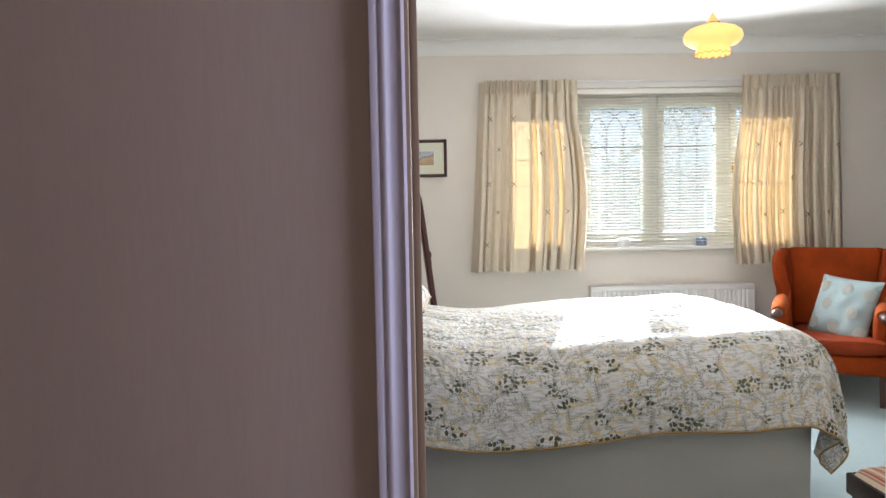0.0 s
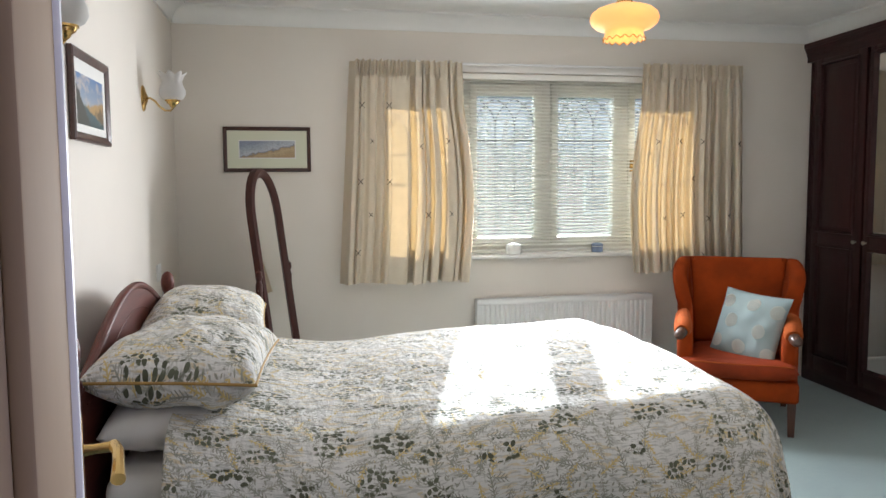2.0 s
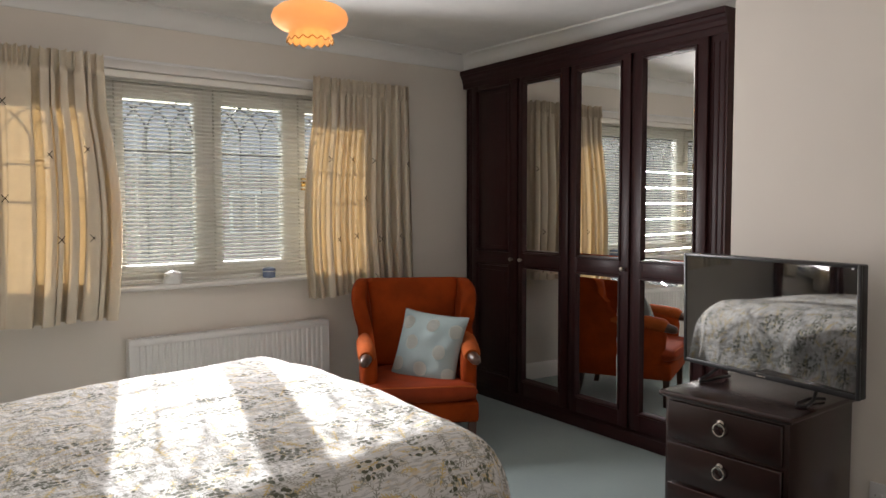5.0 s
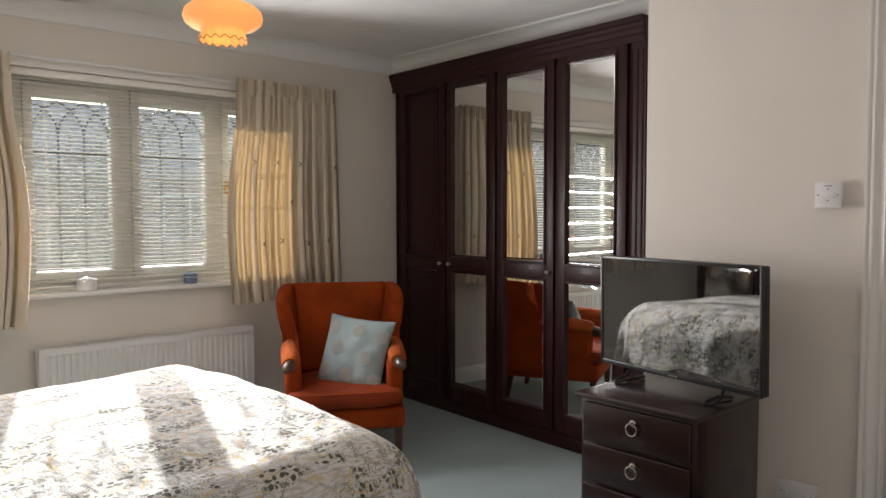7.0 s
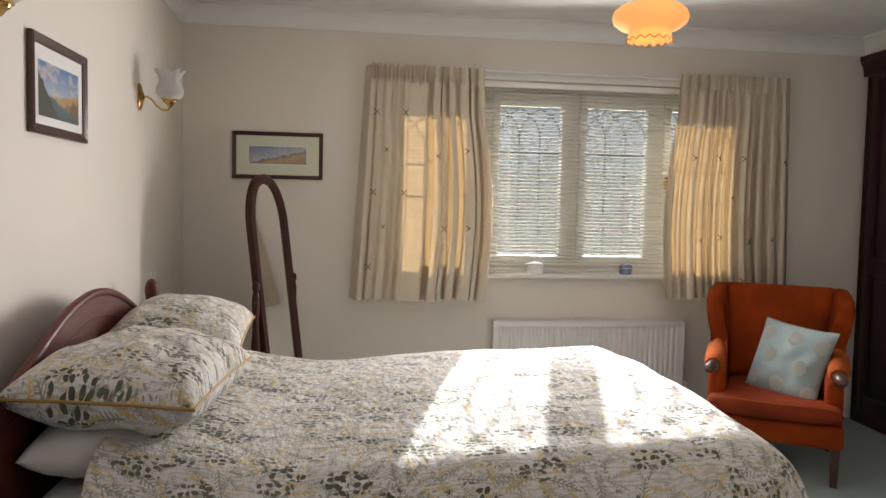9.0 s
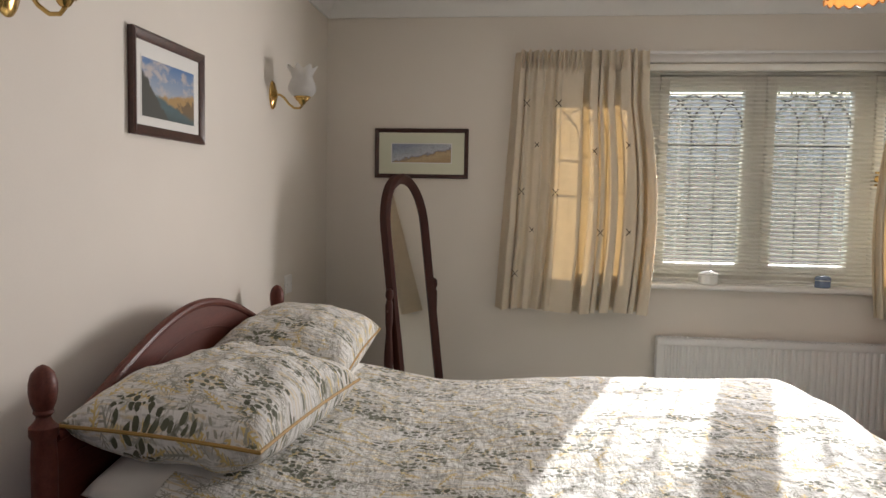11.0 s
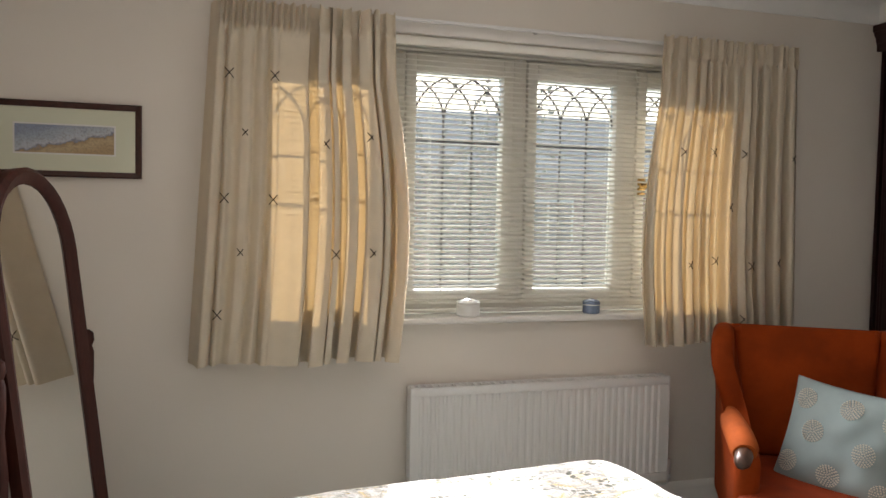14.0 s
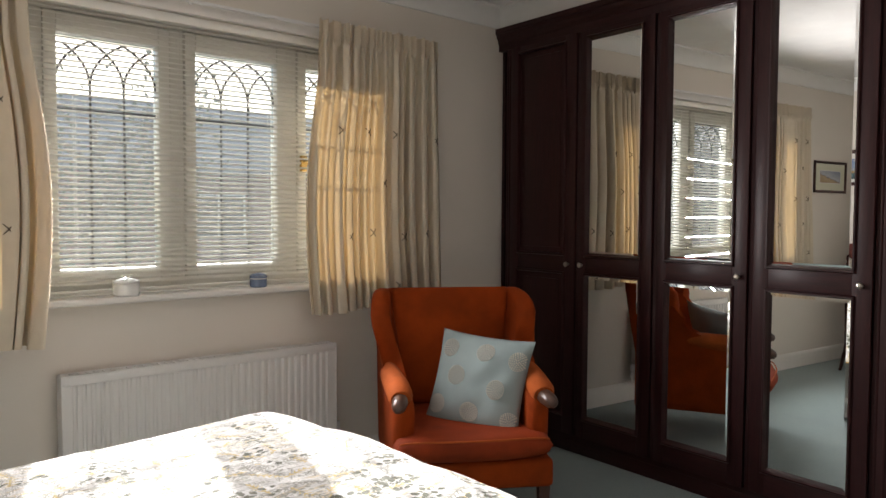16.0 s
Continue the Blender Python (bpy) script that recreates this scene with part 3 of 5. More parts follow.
def lever_set(parent, side, x):
    """A brass backplate with a lever on the leaf's face; x is the distance from the hinge."""
    bm = bmesh.new()
    y = 0.0 if side < 0 else 0.036
    block(bm, x - 0.02, x + 0.02, y - 0.004 if side < 0 else y, y if side < 0 else y + 0.004, 0.855, 1.01, bevel=0.0015)
    plate = part("handle_plate", bm, M_BRASS, parent, "brass backplate")
    bm = bmesh.new()
    s = side
    tube(bm, [(x, y, 0.955), (x, y + s * 0.02, 0.955), (x, y + s * 0.048, 0.955)], [0.010, 0.008, 0.009], 12)
    tube(bm, [(x + 0.004, y + s * 0.048, 0.955), (x - 0.03, y + s * 0.052, 0.957), (x - 0.07, y + s * 0.05, 0.951), (x - 0.11, y + s * 0.047, 0.94)], [0.010, 0.009, 0.0085, 0.011], 10)
    part("lever", bm, M_BRASS, plate)


# the open leaf, hinged on the jamb, its free edge towards the bed
leaf_dir = Vector((0.508 - DOOR_L, 2.23 - (Y_S - 0.002), 0)).normalized()
leaf = thing("door_1", "open white painted bedroom door with brass lever handle", "door", pose(DOOR_L + 0.004, Y_S + 0.001, 0.006, 0, 0, math.degrees(math.atan2(leaf_dir.y, leaf_dir.x))), kind="structure")
part("leaf", boxed((0.0, 0.80, 0.0, 0.036, 0.0, DOOR_H - 0.012), bevel=0.003), M_TRIM, leaf)
part("edge_latch", boxed((0.799, 0.8025, 0.006, 0.030, 0.86, 1.005)), M_BRASS, leaf)
lever_set(leaf, -1, 0.735)
lever_set(leaf, 1, 0.735)
for z in (0.25, 1.78):
    bm = bmesh.new()
    lathe(bm, [(0.006, z), (0.006, z + 0.08)], 10, (0.0, -0.006, 0))
    part("hinge", bm, M_BRASS, leaf)

# shower room doorway
ew = thing("door_frame_2", "white painted architrave of the shower room doorway", "door frame", kind="structure")
part("lining", boxed((X_E - 0.002, X_E + 0.102, EN_A, EN_A + 0.03, 0, DOOR_H), (X_E - 0.002, X_E + 0.102, EN_B - 0.03, EN_B, 0, DOOR_H), (X_E - 0.002, X_E + 0.102, EN_B - 0.03, EN_A + 0.03, DOOR_H, DOOR_H + 0.03)), M_TRIM, ew)
for edge, turn in ((EN_A + 0.006, 1), (EN_B - 0.006, -1)):
    bm = bmesh.new()
    prism(bm, [(f, a) for a, f in architrave(bm, "z", edge, X_E - 0.002, -1, turn)], "z", 0, DOOR_H + 0.075)
    part("architrave", bm, M_TRIM, ew, sharp=60)
bm = bmesh.new()
prism(bm, [(f, a) for a, f in architrave(bm, "y", DOOR_H + 0.006, X_E - 0.002, -1, 1)], "y", EN_B - 0.006, EN_A + 0.006)
part("architrave", bm, M_TRIM, ew, sharp=60)

# ---------------------------------------------------------------- window
PANES = [(1.455, 1.845), (2.00, 2.39), (2.55, 2.94), (3.095, 3.485)]
PZ0, PZ1, GY = 1.035, 1.957, 5.765
win = thing("window_1", "cream framed four-light window with leaded panes", "window", kind="structure")
bm = boxed((WIN_L, WIN_R, 5.735, 5.80, SILL, SILL + 0.045), (WIN_L, WIN_R, 5.735, 5.80, HEAD - 0.05, HEAD), (WIN_L, WIN_L + 0.05, 5.735, 5.80, SILL + 0.045, HEAD - 0.05), (WIN_R - 0.05, WIN_R, 5.735, 5.80, SILL + 0.045, HEAD - 0.05), bevel=0.004)
for x in (1.9225, 2.47, 3.0175):
    block(bm, x - 0.03, x + 0.03, 5.735, 5.80, SILL + 0.045, HEAD - 0.05, bevel=0.004)
part("window_frame", bm, M_UPVC, win)
for x0, x1 in PANES:
    part("sash", boxed((x0 - 0.046, x0, 5.722, 5.79, PZ0 - 0.055, PZ1 + 0.078), (x1, x1 + 0.046, 5.722, 5.79, PZ0 - 0.055, PZ1 + 0.078), (x0, x1, 5.722, 5.79, PZ0 - 0.055, PZ0), (x0, x1, 5.722, 5.79, PZ1, PZ1 + 0.078), bevel=0.004), M_UPVC, win)
    pane = part("pane", boxed((x0 + 0.001, x1 - 0.001, GY - 0.003, GY + 0.003, PZ0 + 0.001, PZ1 - 0.001)), M_GLASS, win)
    pane.visible_shadow = False
    bm = bmesh.new()
    w = (x1 - x0) / 3

    def strip(points, r=0.0049):
        tube(bm, [(x, GY - 0.006, z) for x, z in points], r, 6)
    spring = PZ1 - 0.19
    for k in (1, 2):
        strip([(x0 + k * w, PZ0), (x0 + k * w, spring)])
    for zb in (1.485, 1.67):
        strip([(x0, zb), (x1, zb)])
    for k in range(0, 4):
        for sgn in (1, -1):
            arc = []
            for i in range(9):
                a = math.radians(62) * i / 8
                px, pz = x0 + k * w + sgn * 0.36 * (1 - math.cos(a)) * 0.9, spring + 0.20 * math.sin(a) * 1.1
                if x0 - 1e-6 <= px <= x1 + 1e-6 and pz <= PZ1:
                    arc.append((px, pz))
            if len(arc) > 1:
                strip(arc)
    part("lead_strip", bm, M_LEAD, win)
part("window_sill", boxed((WIN_L - 0.035, WIN_R + 0.035, 5.60, 5.735, SILL - 0.028, SILL), bevel=0.008, seg=3), M_TRIM, win, "white painted window board")
bm = boxed((3.058, 3.088, 5.700, 5.722, 1.46, 1.54), bevel=0.003)
tube(bm, [(3.073, 5.705, 1.51), (3.073, 5.660, 1.508), (3.068, 5.652, 1.500), (3.028, 5.650, 1.497)], [0.008, 0.008, 0.009, 0.006], 8)
tube(bm, [(3.073, 5.655, 1.505), (3.073, 5.652, 1.43)], [0.006, 0.005], 8)
part("casement_handle", bm, M_BRASS, win, "brass casement handle")

# venetian blind in the reveal
blind = thing("venetian_blind", "cream slatted venetian blind, slats part open", "blind", pose(0, 5.685, HEAD))
BL, BR = WIN_L + 0.012, WIN_R - 0.012
part("head_rail", boxed((BL, BR, -0.030, 0.018, -0.040, -0.002), bevel=0.003), M_UPVC, blind)
part("bottom_rail", boxed((BL, BR, -0.014, 0.014, -1.145, -1.133), bevel=0.003), M_SLAT, blind)
bm = bmesh.new()
PITCH, SLAT_W, SLAT_TILT = 0.0215, 0.0255, 24.9
for sz in (0.0004, -0.0004):
    rows_ = []
    for k in range(4):
        y = (k / 3 - 0.5) * SLAT_W
        z = 0.0016 * (1 - (2 * k / 3 - 1) ** 2)
        c, s = math.cos(radians(SLAT_TILT)), math.sin(radians(SLAT_TILT))
        rows_.append((y * c - z * s, y * s + z * c + sz))
    pr = rows_ if sz > 0 else pr + rows_[::-1]
prism(bm, pr, "x", BL + 0.004, BR - 0.004)
first = part("slat", bm, M_SLAT, blind, sharp=60)
first.location = (0, 0, -0.052)
for k in range(1, 50):
    again(first, Matrix.Translation((0, 0, -0.052 - k * PITCH)))
for x in (1.52, 2.05, 2.46, 2.88, 3.42):
    for y in (-0.0155, 0.0155):
        bm = bmesh.new()
        tube(bm, [(x, y, -0.03), (x, y, -1.14)], 0.0009, 5)
        part("ladder_cord", bm, M_SLAT, blind)

# curtain track board above the window
tb = thing("curtain_track", "white curtain track on a painted batten", "curtain track", pose(0, Y_N, 2.115))
part("batten", boxed((1.21, 3.77, -0.022, 0.0, -0.025, 0.03), bevel=0.003), M_TRIM, tb)
part("rail", boxed((1.22, 3.76, -0.062, -0.05, 0.012, 0.026), bevel=0.003), M_SWITCH, tb)
bk = part("bracket", boxed((-0.008, 0.008, -0.056, -0.022, 0.014, 0.024)), M_SWITCH, tb)
bk.location.x = 1.26
for x in (1.84, 2.49, 3.14, 3.72):
    again(bk, Matrix.Translation((x, 0, 0)))


def curtain(x_top, x_bot, z_top, z_bot, folds, seed, lean, crosses, label, flat=()):
    """A gathered curtain with a taped heading; lean bows the inner edge."""
    rnd = random.Random(seed)
    phase = [rnd.uniform(0, 6.28) for _ in range(6)]
    cut = [0.0]
    for k in range(folds):
        cut.append(cut[-1] + rnd.uniform(0.6, 1.5))
    cut = [c / cut[-1] for c in cut]
    depth = [rnd.uniform(0.55, 1.25) for _ in range(folds)]
    lap = [rnd.uniform(0.09, 0.20) for _ in range(folds)]
    if flat:
        # loose folds at the wall, one slack panel, then tight overlapping folds
        n0, u0, u1 = flat
        n1 = folds - n0 - 1
        cut = [u0 * (c / n0 + 0.25 / n0 * math.sin(c * 2.3)) for c in range(n0)] + [u0] + [u1 + (1 - u1) * (c + 0.3 * math.sin(c * 1.9)) / n1 for c in range(n1)] + [1.0]
        depth = [rnd.uniform(0.35, 0.8) for _ in range(n0)] + [0.10] + [rnd.uniform(1.0, 1.5) for _ in range(n1)]
        lap = [0.02] * n0 + [0.0] + [rnd.uniform(0.18, 0.30) for _ in range(n1)]

    def surface(u, v):
        # v: 0 at the hem, 1 at the top
        k = max(i for i in range(folds) if cut[i] <= u + 1e-9)
        f = (u - cut[k]) / (cut[k + 1] - cut[k])
        wave = (math.sin(2 * math.pi * f) + 0.25 * math.sin(4 * math.pi * f + phase[k % 6])) * depth[k]
        shift = 0.018 * math.sin(3.0 * v + phase[0]) * math.sin(2 * math.pi * u + phase[1])
        xl = x_bot[0] + (x_top[0] - x_bot[0]) * v
        xr = x_bot[1] + (x_top[1] - x_bot[1]) * v
        bow = math.sin(math.pi * min(v * 1.25, 1.0)) * 0.045
        xl += (bow if lean < 0 else 0) * -1
        xr += bow if lean > 0 else 0
        x = xl + (xr - xl) * (u + shift * (1 - u) * u * 2)
        x -= lap[k] * math.sin(4 * math.pi * f) * (cut[k + 1] - cut[k]) * (xr - xl) * (1 - 0.3 * v)
        amp = 0.042 * (1 - 0.45 * v) + 0.004 * math.sin(9 * v + phase[2] + 5 * u)
        fine = 0.0
        if v > 0.93:
            amp *= 0.55
            fine = 0.013 * math.sin(u * folds * 5.3 * math.pi + phase[3])
        y = 5.53 + amp * wave + fine + 0.006 * math.sin(14 * u + phase[4]) * (1 - v) + 0.012 * v
        back = max(0.0, 1 - (u if lean > 0 else 1 - u) / 0.05)
        y += (5.643 - y) * back * back * (3 - 2 * back)
        z = z_bot + (z_top - z_bot) * v + 0.008 * math.sin(10 * u + phase[5]) * (1 - v) + (0.006 * math.sin(u * folds * 10.0) if v > 0.995 else 0)
        return Vector((x, y, z))

    c = thing("curtain", label, "curtain", group="curtains at the window")
    bm = bmesh.new()
    skin(bm, surface, folds * 16, 64)
    part("drape", bm, M_CURTAIN, c, sharp=80)
    bm = bmesh.new()
    skin(bm, lambda u, v: surface(u, 0.945 + 0.012 * v) + Vector((0, -0.0025, 0)), folds * 12, 2)
    part("heading_tape", bm, M_CURTAIN, c, sharp=80)
    for u, v in crosses:
        bm = bmesh.new()
        # worked on the front of the nearest fold
        k = max(i for i in range(folds) if cut[i] <= u + 1e-9)
        mid = surface(cut[k] + 0.75 * (cut[k + 1] - cut[k]), v) + Vector((0, -0.003, 0))
        for s in (1, -1):
            tube(bm, [mid + Vector((0.0150 * t, 0.010 * t * t, s * 0.0180 * t)) for t in (-1, -0.5, 0, 0.5, 1)], 0.0021, 5)
        part("embroidered_cross", bm, M_CROSS, c)
    return c


curtain((1.175, 1.855), (1.095, 1.875), 2.135, 0.775, 12, 5, 1,
        [(0.10, 0.80), (0.33, 0.80), (0.19, 0.64), (0.60, 0.62), (0.85, 0.64), (0.11, 0.46), (0.34, 0.46), (0.21, 0.31), (0.64, 0.31), (0.84, 0.31), (0.12, 0.14)],
        "cream lined cotton curtain with embroidered crosses, drawn open", flat=(5, 0.37, 0.53))
curtain((3.063, 3.805), (3.015, 3.835), 2.155, 0.80, 14, 11, -1,
        [(0.17, 0.63), (0.38, 0.63), (0.56, 0.63), (0.50, 0.45), (0.86, 0.62), (0.20, 0.26), (0.41, 0.27), (0.63, 0.26), (0.84, 0.27), (0.57, 0.08)],
        "cream lined cotton curtain with embroidered crosses behind the armchair")

# ---------------------------------------------------------------- radiator
rad = thing("radiator", "white ribbed steel panel radiator under the window", "radiator", pose(1.96, Y_N, 0.17))
bm = bmesh.new()
RN, RW, RH = 34, 1.2, 0.475
front = [(0.0, -0.088), (0.028, -0.088)]
for k in range(RN):
    a = 0.034 + k * (RW - 0.068) / RN
    p = (RW - 0.068) / RN
    front += [(a, -0.088), (a + 0.18 * p, -0.080), (a + 0.42 * p, -0.080), (a + 0.60 * p, -0.088)]
front += [(RW - 0.028, -0.088), (RW, -0.088), (RW, -0.072), (0.0, -0.072)]
prism(bm, front, "z", 0.04, RH - 0.035)
block(bm, 0, RW, -0.090, -0.072, RH - 0.035, RH, bevel=0.004)
block(bm, 0, RW, -0.090, -0.072, 0.0, 0.04, bevel=0.004)
part("front_panel", bm, M_RAD, rad, sharp=25)
part("back_panel", boxed((0, RW, -0.038, -0.024, 0, RH), bevel=0.004), M_RAD, rad)
part("side_cover", boxed((-0.003, 0.0, -0.090, -0.024, 0.01, RH), bevel=0.001), M_RAD, rad)
part("side_cover", boxed((RW, RW + 0.003, -0.090, -0.024, 0.01, RH), bevel=0.001), M_RAD, rad)
bm = boxed((0, RW, -0.090, -0.082, RH, RH + 0.004), (0, RW, -0.032, -0.024, RH, RH + 0.004))
for k in range(40):
    x = 0.01 + k * (RW - 0.02) / 39
    block(bm, x - 0.005, x + 0.005, -0.082, -0.032, RH, RH + 0.003)
part("top_grille", bm, M_RAD, rad)
for x in (0.15, RW - 0.18):
    part("wall_bracket", boxed((x, x + 0.03, -0.024, 0.0, 0.05, RH - 0.05)), M_RAD, rad)
bm = bmesh.new()
lathe(bm, [(0.012, 0.0), (0.013, 0.02), (0.010, 0.022), (0.010, 0.045), (0.014, 0.047), (0.014, 0.082), (0.010, 0.088)], 14, (RW + 0.028, -0.055, 0.0))
tube(bm, [(RW, -0.055, 0.02), (RW + 0.028, -0.055, 0.02)], 0.008, 8)
part("valve", bm, M_SWITCH, rad, "white capped radiator valve")
bm = bmesh.new()
tube(bm, [(RW + 0.028, -0.055, 0.0), (RW + 0.026, -0.055, -0.025), (RW + 0.005, -0.05, -0.038), (RW - 0.035, -0.03, -0.04), (RW - 0.04, -0.004, -0.04)], 0.006, 8)
part("pipe", bm, M_RAD, rad)
bm = bmesh.new()
tube(bm, [(0.0, -0.055, 0.03), (-0.02, -0.055, 0.03), (-0.022, -0.055, -0.17)], 0.006, 8)
part("pipe", bm, M_RAD, rad)

# ---------------------------------------------------------------- wardrobe
wd = thing("wardrobe", "fitted dark mahogany wardrobe with mirrored panel doors", "wardrobe", pose(X_WARD, 3.49, 0, 0, 0, -2.9))
WL = Y_N - 3.49                                # length along y, local y from 0 to WL
part("carcass", boxed((0.024, 0.66, 0.0, 0.018, 0.0, 2.27), (0.024, 0.66, WL - 0.02, WL, 0.0, 2.27), (0.024, 0.66, 0.018, WL - 0.02, 2.22, 2.27), (0.024, 0.66, 0.018, WL - 0.02, 0.02, 0.09), (0.64, 0.66, 0.018, WL - 0.02, 0.09, 2.22)), M_MAHOG, wd)
part("plinth", boxed((0.012, 0.022, 0.0, WL - 0.03, 0.0, 0.095), (0.005, 0.012, 0.0, WL - 0.03, 0.0, 0.07), bevel=0.003), M_MAHOG_H, wd)
bm = bmesh.new()
prism(bm, [(0.13, 2.205), (-0.008, 2.205), (-0.008, 2.240), (-0.014, 2.246), (-0.016, 2.268), (-0.026, 2.280), (-0.028, 2.296), (-0.036, 2.300), (-0.036, 2.330), (0.13, 2.330)], "y", 0.0, WL)
part("cornice", bm, M_MAHOG_H, wd, sharp=20)


def pilaster(y0, y1):
    st = part("fluted_stile", boxed((0.002, 0.024, y0, y1, 0.095, 2.205)), M_MAHOG, wd)
    for k in range(3):
        bm = bmesh.new()
        lathe(bm, [(0.006, 0.13), (0.006, 2.17)], 8, (0.003, y0 + (k + 0.5) * (y1 - y0) / 3, 0))
        part("reed", bm, M_MAHOG, st)


def bead(bm, y0, y1, z0, z1, w=0.016, x0=-0.026, x1=-0.012):
    """A mitred raised moulding round a field."""
    for a, b in (((y0, z0), (y1, z0)), ((y1, z0), (y1, z1)), ((y1, z1), (y0, z1)), ((y0, z1), (y0, z0))):
        d = Vector((b[0] - a[0], b[1] - a[1])).normalized()
        inn = Vector((-d.y, d.x))
        prof = ((0.0, x1), (0.0, x1 - 0.006), (0.3, x0), (0.65, x0), (1.0, x1 + 0.006), (1.0, x1 + 0.008), (0.0, x1 + 0.008))
        rings = []
        for p, along in ((a, 1), (b, -1)):
            rings.append([bm.verts.new((x, p[0] + inn.x * w * f + d.x * along * w * f, p[1] + inn.y * w * f + d.y * along * w * f)) for f, x in prof])
        n = len(prof)
        for i in range(n):
            bm.faces.new((rings[0][i], rings[0][(i + 1) % n], rings[1][(i + 1) % n], rings[1][i]))


def bevel_mirror(y0, y1, z0, z1, rim=0.016):
    bm = bmesh.new()
    xo, xi = -0.004, -0.0075
    o = [bm.verts.new((xo, y, z)) for y, z in ((y0, z0), (y1, z0), (y1, z1), (y0, z1))]
    i = [bm.verts.new((xi, y, z)) for y, z in ((y0 + rim, z0 + rim), (y1 - rim, z0 + rim), (y1 - rim, z1 - rim), (y0 + rim, z1 - rim))]
    k = [bm.verts.new((0.0, y, z)) for y, z in ((y0, z0), (y1, z0), (y1, z1), (y0, z1))]
    bm.faces.new(i)
    for j in range(4):
        bm.faces.new((o[j], o[(j + 1) % 4], i[(j + 1) % 4], i[j]))
        bm.faces.new((o[j], k[j], k[(j + 1) % 4], o[(j + 1) % 4]))
    bm.faces.new(k)
    return bm


def wardrobe_door(y0, y1, f0, f1, mirrored, knob_y, ajar=0.0):
    """A door from y0 to y1 whose field runs from f0 to f1 (all local)."""
    z0, z1 = 0.10, 2.203
    fields = ((0.205, 0.950), (1.060, 2.160))
    door = part("mirrored_door" if mirrored else "panelled_door", boxed((0.0005, 0.005, y0 + 0.001, y1 - 0.001, z0, z1)), M_MAHOG, wd)
    for box in ((-0.016, 0.0, y0, f0, z0, z1), (-0.016, 0.0, f1, y1, z0, z1)):
        part("stile", boxed(box, bevel=0.002), M_MAHOG, door)
    for a, b in ((z0, fields[0][0]), (fields[0][1], fields[1][0]), (fields[1][1], z1)):
        part("rail", boxed((-0.0155, 0.0, f0, f1, a, b), bevel=0.001), M_MAHOG_H, door)
    if ajar:
        door.matrix_basis = Matrix.Translation((0, y1, 0)) @ Matrix.Rotation(radians(-ajar), 4, "Z") @ Matrix.Translation((0, -y1, 0))
    for a, b in fields:
        bm = bmesh.new()
        bead(bm, f0 - 0.014, f1 + 0.014, a - 0.014, b + 0.014)
        part("moulding", bm, M_MAHOG, door)
        if mirrored:
            part("mirror_glass", bevel_mirror(f0, f1, a, b), M_MIRROR, door, "bevelled mirror glass", sharp=5)
        else:
            bm = boxed((-0.008, 0.0, f0, f1, a, b), (-0.013, -0.008, f0 + 0.03, f1 - 0.03, a + 0.03, b - 0.03), bevel=0.004)
            part("raised_panel", bm, M_MAHOG, door)
    bm = bmesh.new()
    lathe(bm, [(0.006, 0.0), (0.005, 0.008), (0.011, 0.014), (0.0135, 0.021), (0.011, 0.027), (0.004, 0.030)], 16, (-0.016, knob_y, 1.004), Matrix.Rotation(radians(-90), 4, "Y"))
    part("knob", bm, M_RING, door, "small aged metal knob")


Y0 = 3.49
for a, b, f0, f1, mir, kn in ((5.045, 5.535, 5.125, 5.465, False, 5.085), (4.565, 5.015, 4.637, 4.968, True, 4.992), (4.085, 4.535, 4.155, 4.482, True, 4.118), (3.590, 4.055, 3.662, 3.990, True, 3.625)):
    wardrobe_door(a - Y0, b - Y0, f0 - Y0, f1 - Y0, mir, kn - Y0, 0.3 if a < 3.8 else 0.0)
for a, b in ((5.537, 5.588), (5.017, 5.043), (4.537, 4.563), (4.057, 4.083), (3.49, 3.588)):
    pilaster(a - Y0, b - Y0)

part("scribe_filler", boxed((0.085, 0.10, WL - 0.062, WL, 0.0, 2.27)), M_MAHOG, wd)

# ---------------------------------------------------------------- bed
BX0, BX1, BY0, BY1 = 0.33, 2.24, 3.03, 4.43
bed = thing("bed", "double divan bed with arched wooden headboard and valance", "bed", pose(0, 0, 0))
part("mattress", boxed((BX0, BX1 - 0.03, BY0, BY1, 0.36, 0.60), bevel=0.05, seg=4), M_SHEET, bed, "mattress in a white fitted sheet")
part("divan_base", boxed((BX0, BX1 - 0.04, BY0 + 0.01, BY1 - 0.01, 0.06, 0.36), bevel=0.02), M_VALANCE, bed)


def valance(u, v):
    """The hanging skirt: u runs near side, foot, far side; v from the hem up."""
    n, f = BX1 - BX0, BY1 - BY0
    s = u * (2 * n + f)
    wob = 0.016 * math.sin(s * 9 + 2 * math.sin(s * 3.1)) * (1 - v)
    if s < n:
        p = Vector((BX0 + s, BY0 - 0.012 - wob, 0))
    elif s < n + f:
        p = Vector((BX1 - 0.015 + wob, BY0 + s - n, 0))
    else:
        p = Vector((BX1 - (s - n - f), BY1 + 0.012 + wob, 0))
    p.z = 0.012 + 0.37 * v
    return p


bm = bmesh.new()
skin(bm, valance, 240, 6)
part("valance", bm, M_VALANCE, bed, "grey-beige gathered valance", sharp=80)

# headboard
HB = 0.275
bm = bmesh.new()
top = []
for k in range(41):
    f = k / 40
    y = 3.03 + (4.42 - 3.03) * f
    s = abs(2 * f - 1)
    hump = (0.5 + 0.5 * math.cos(math.pi * min(s / 0.94, 1.0))) ** 0.6
    top.append((y, 0.845 + 0.185 * hump))
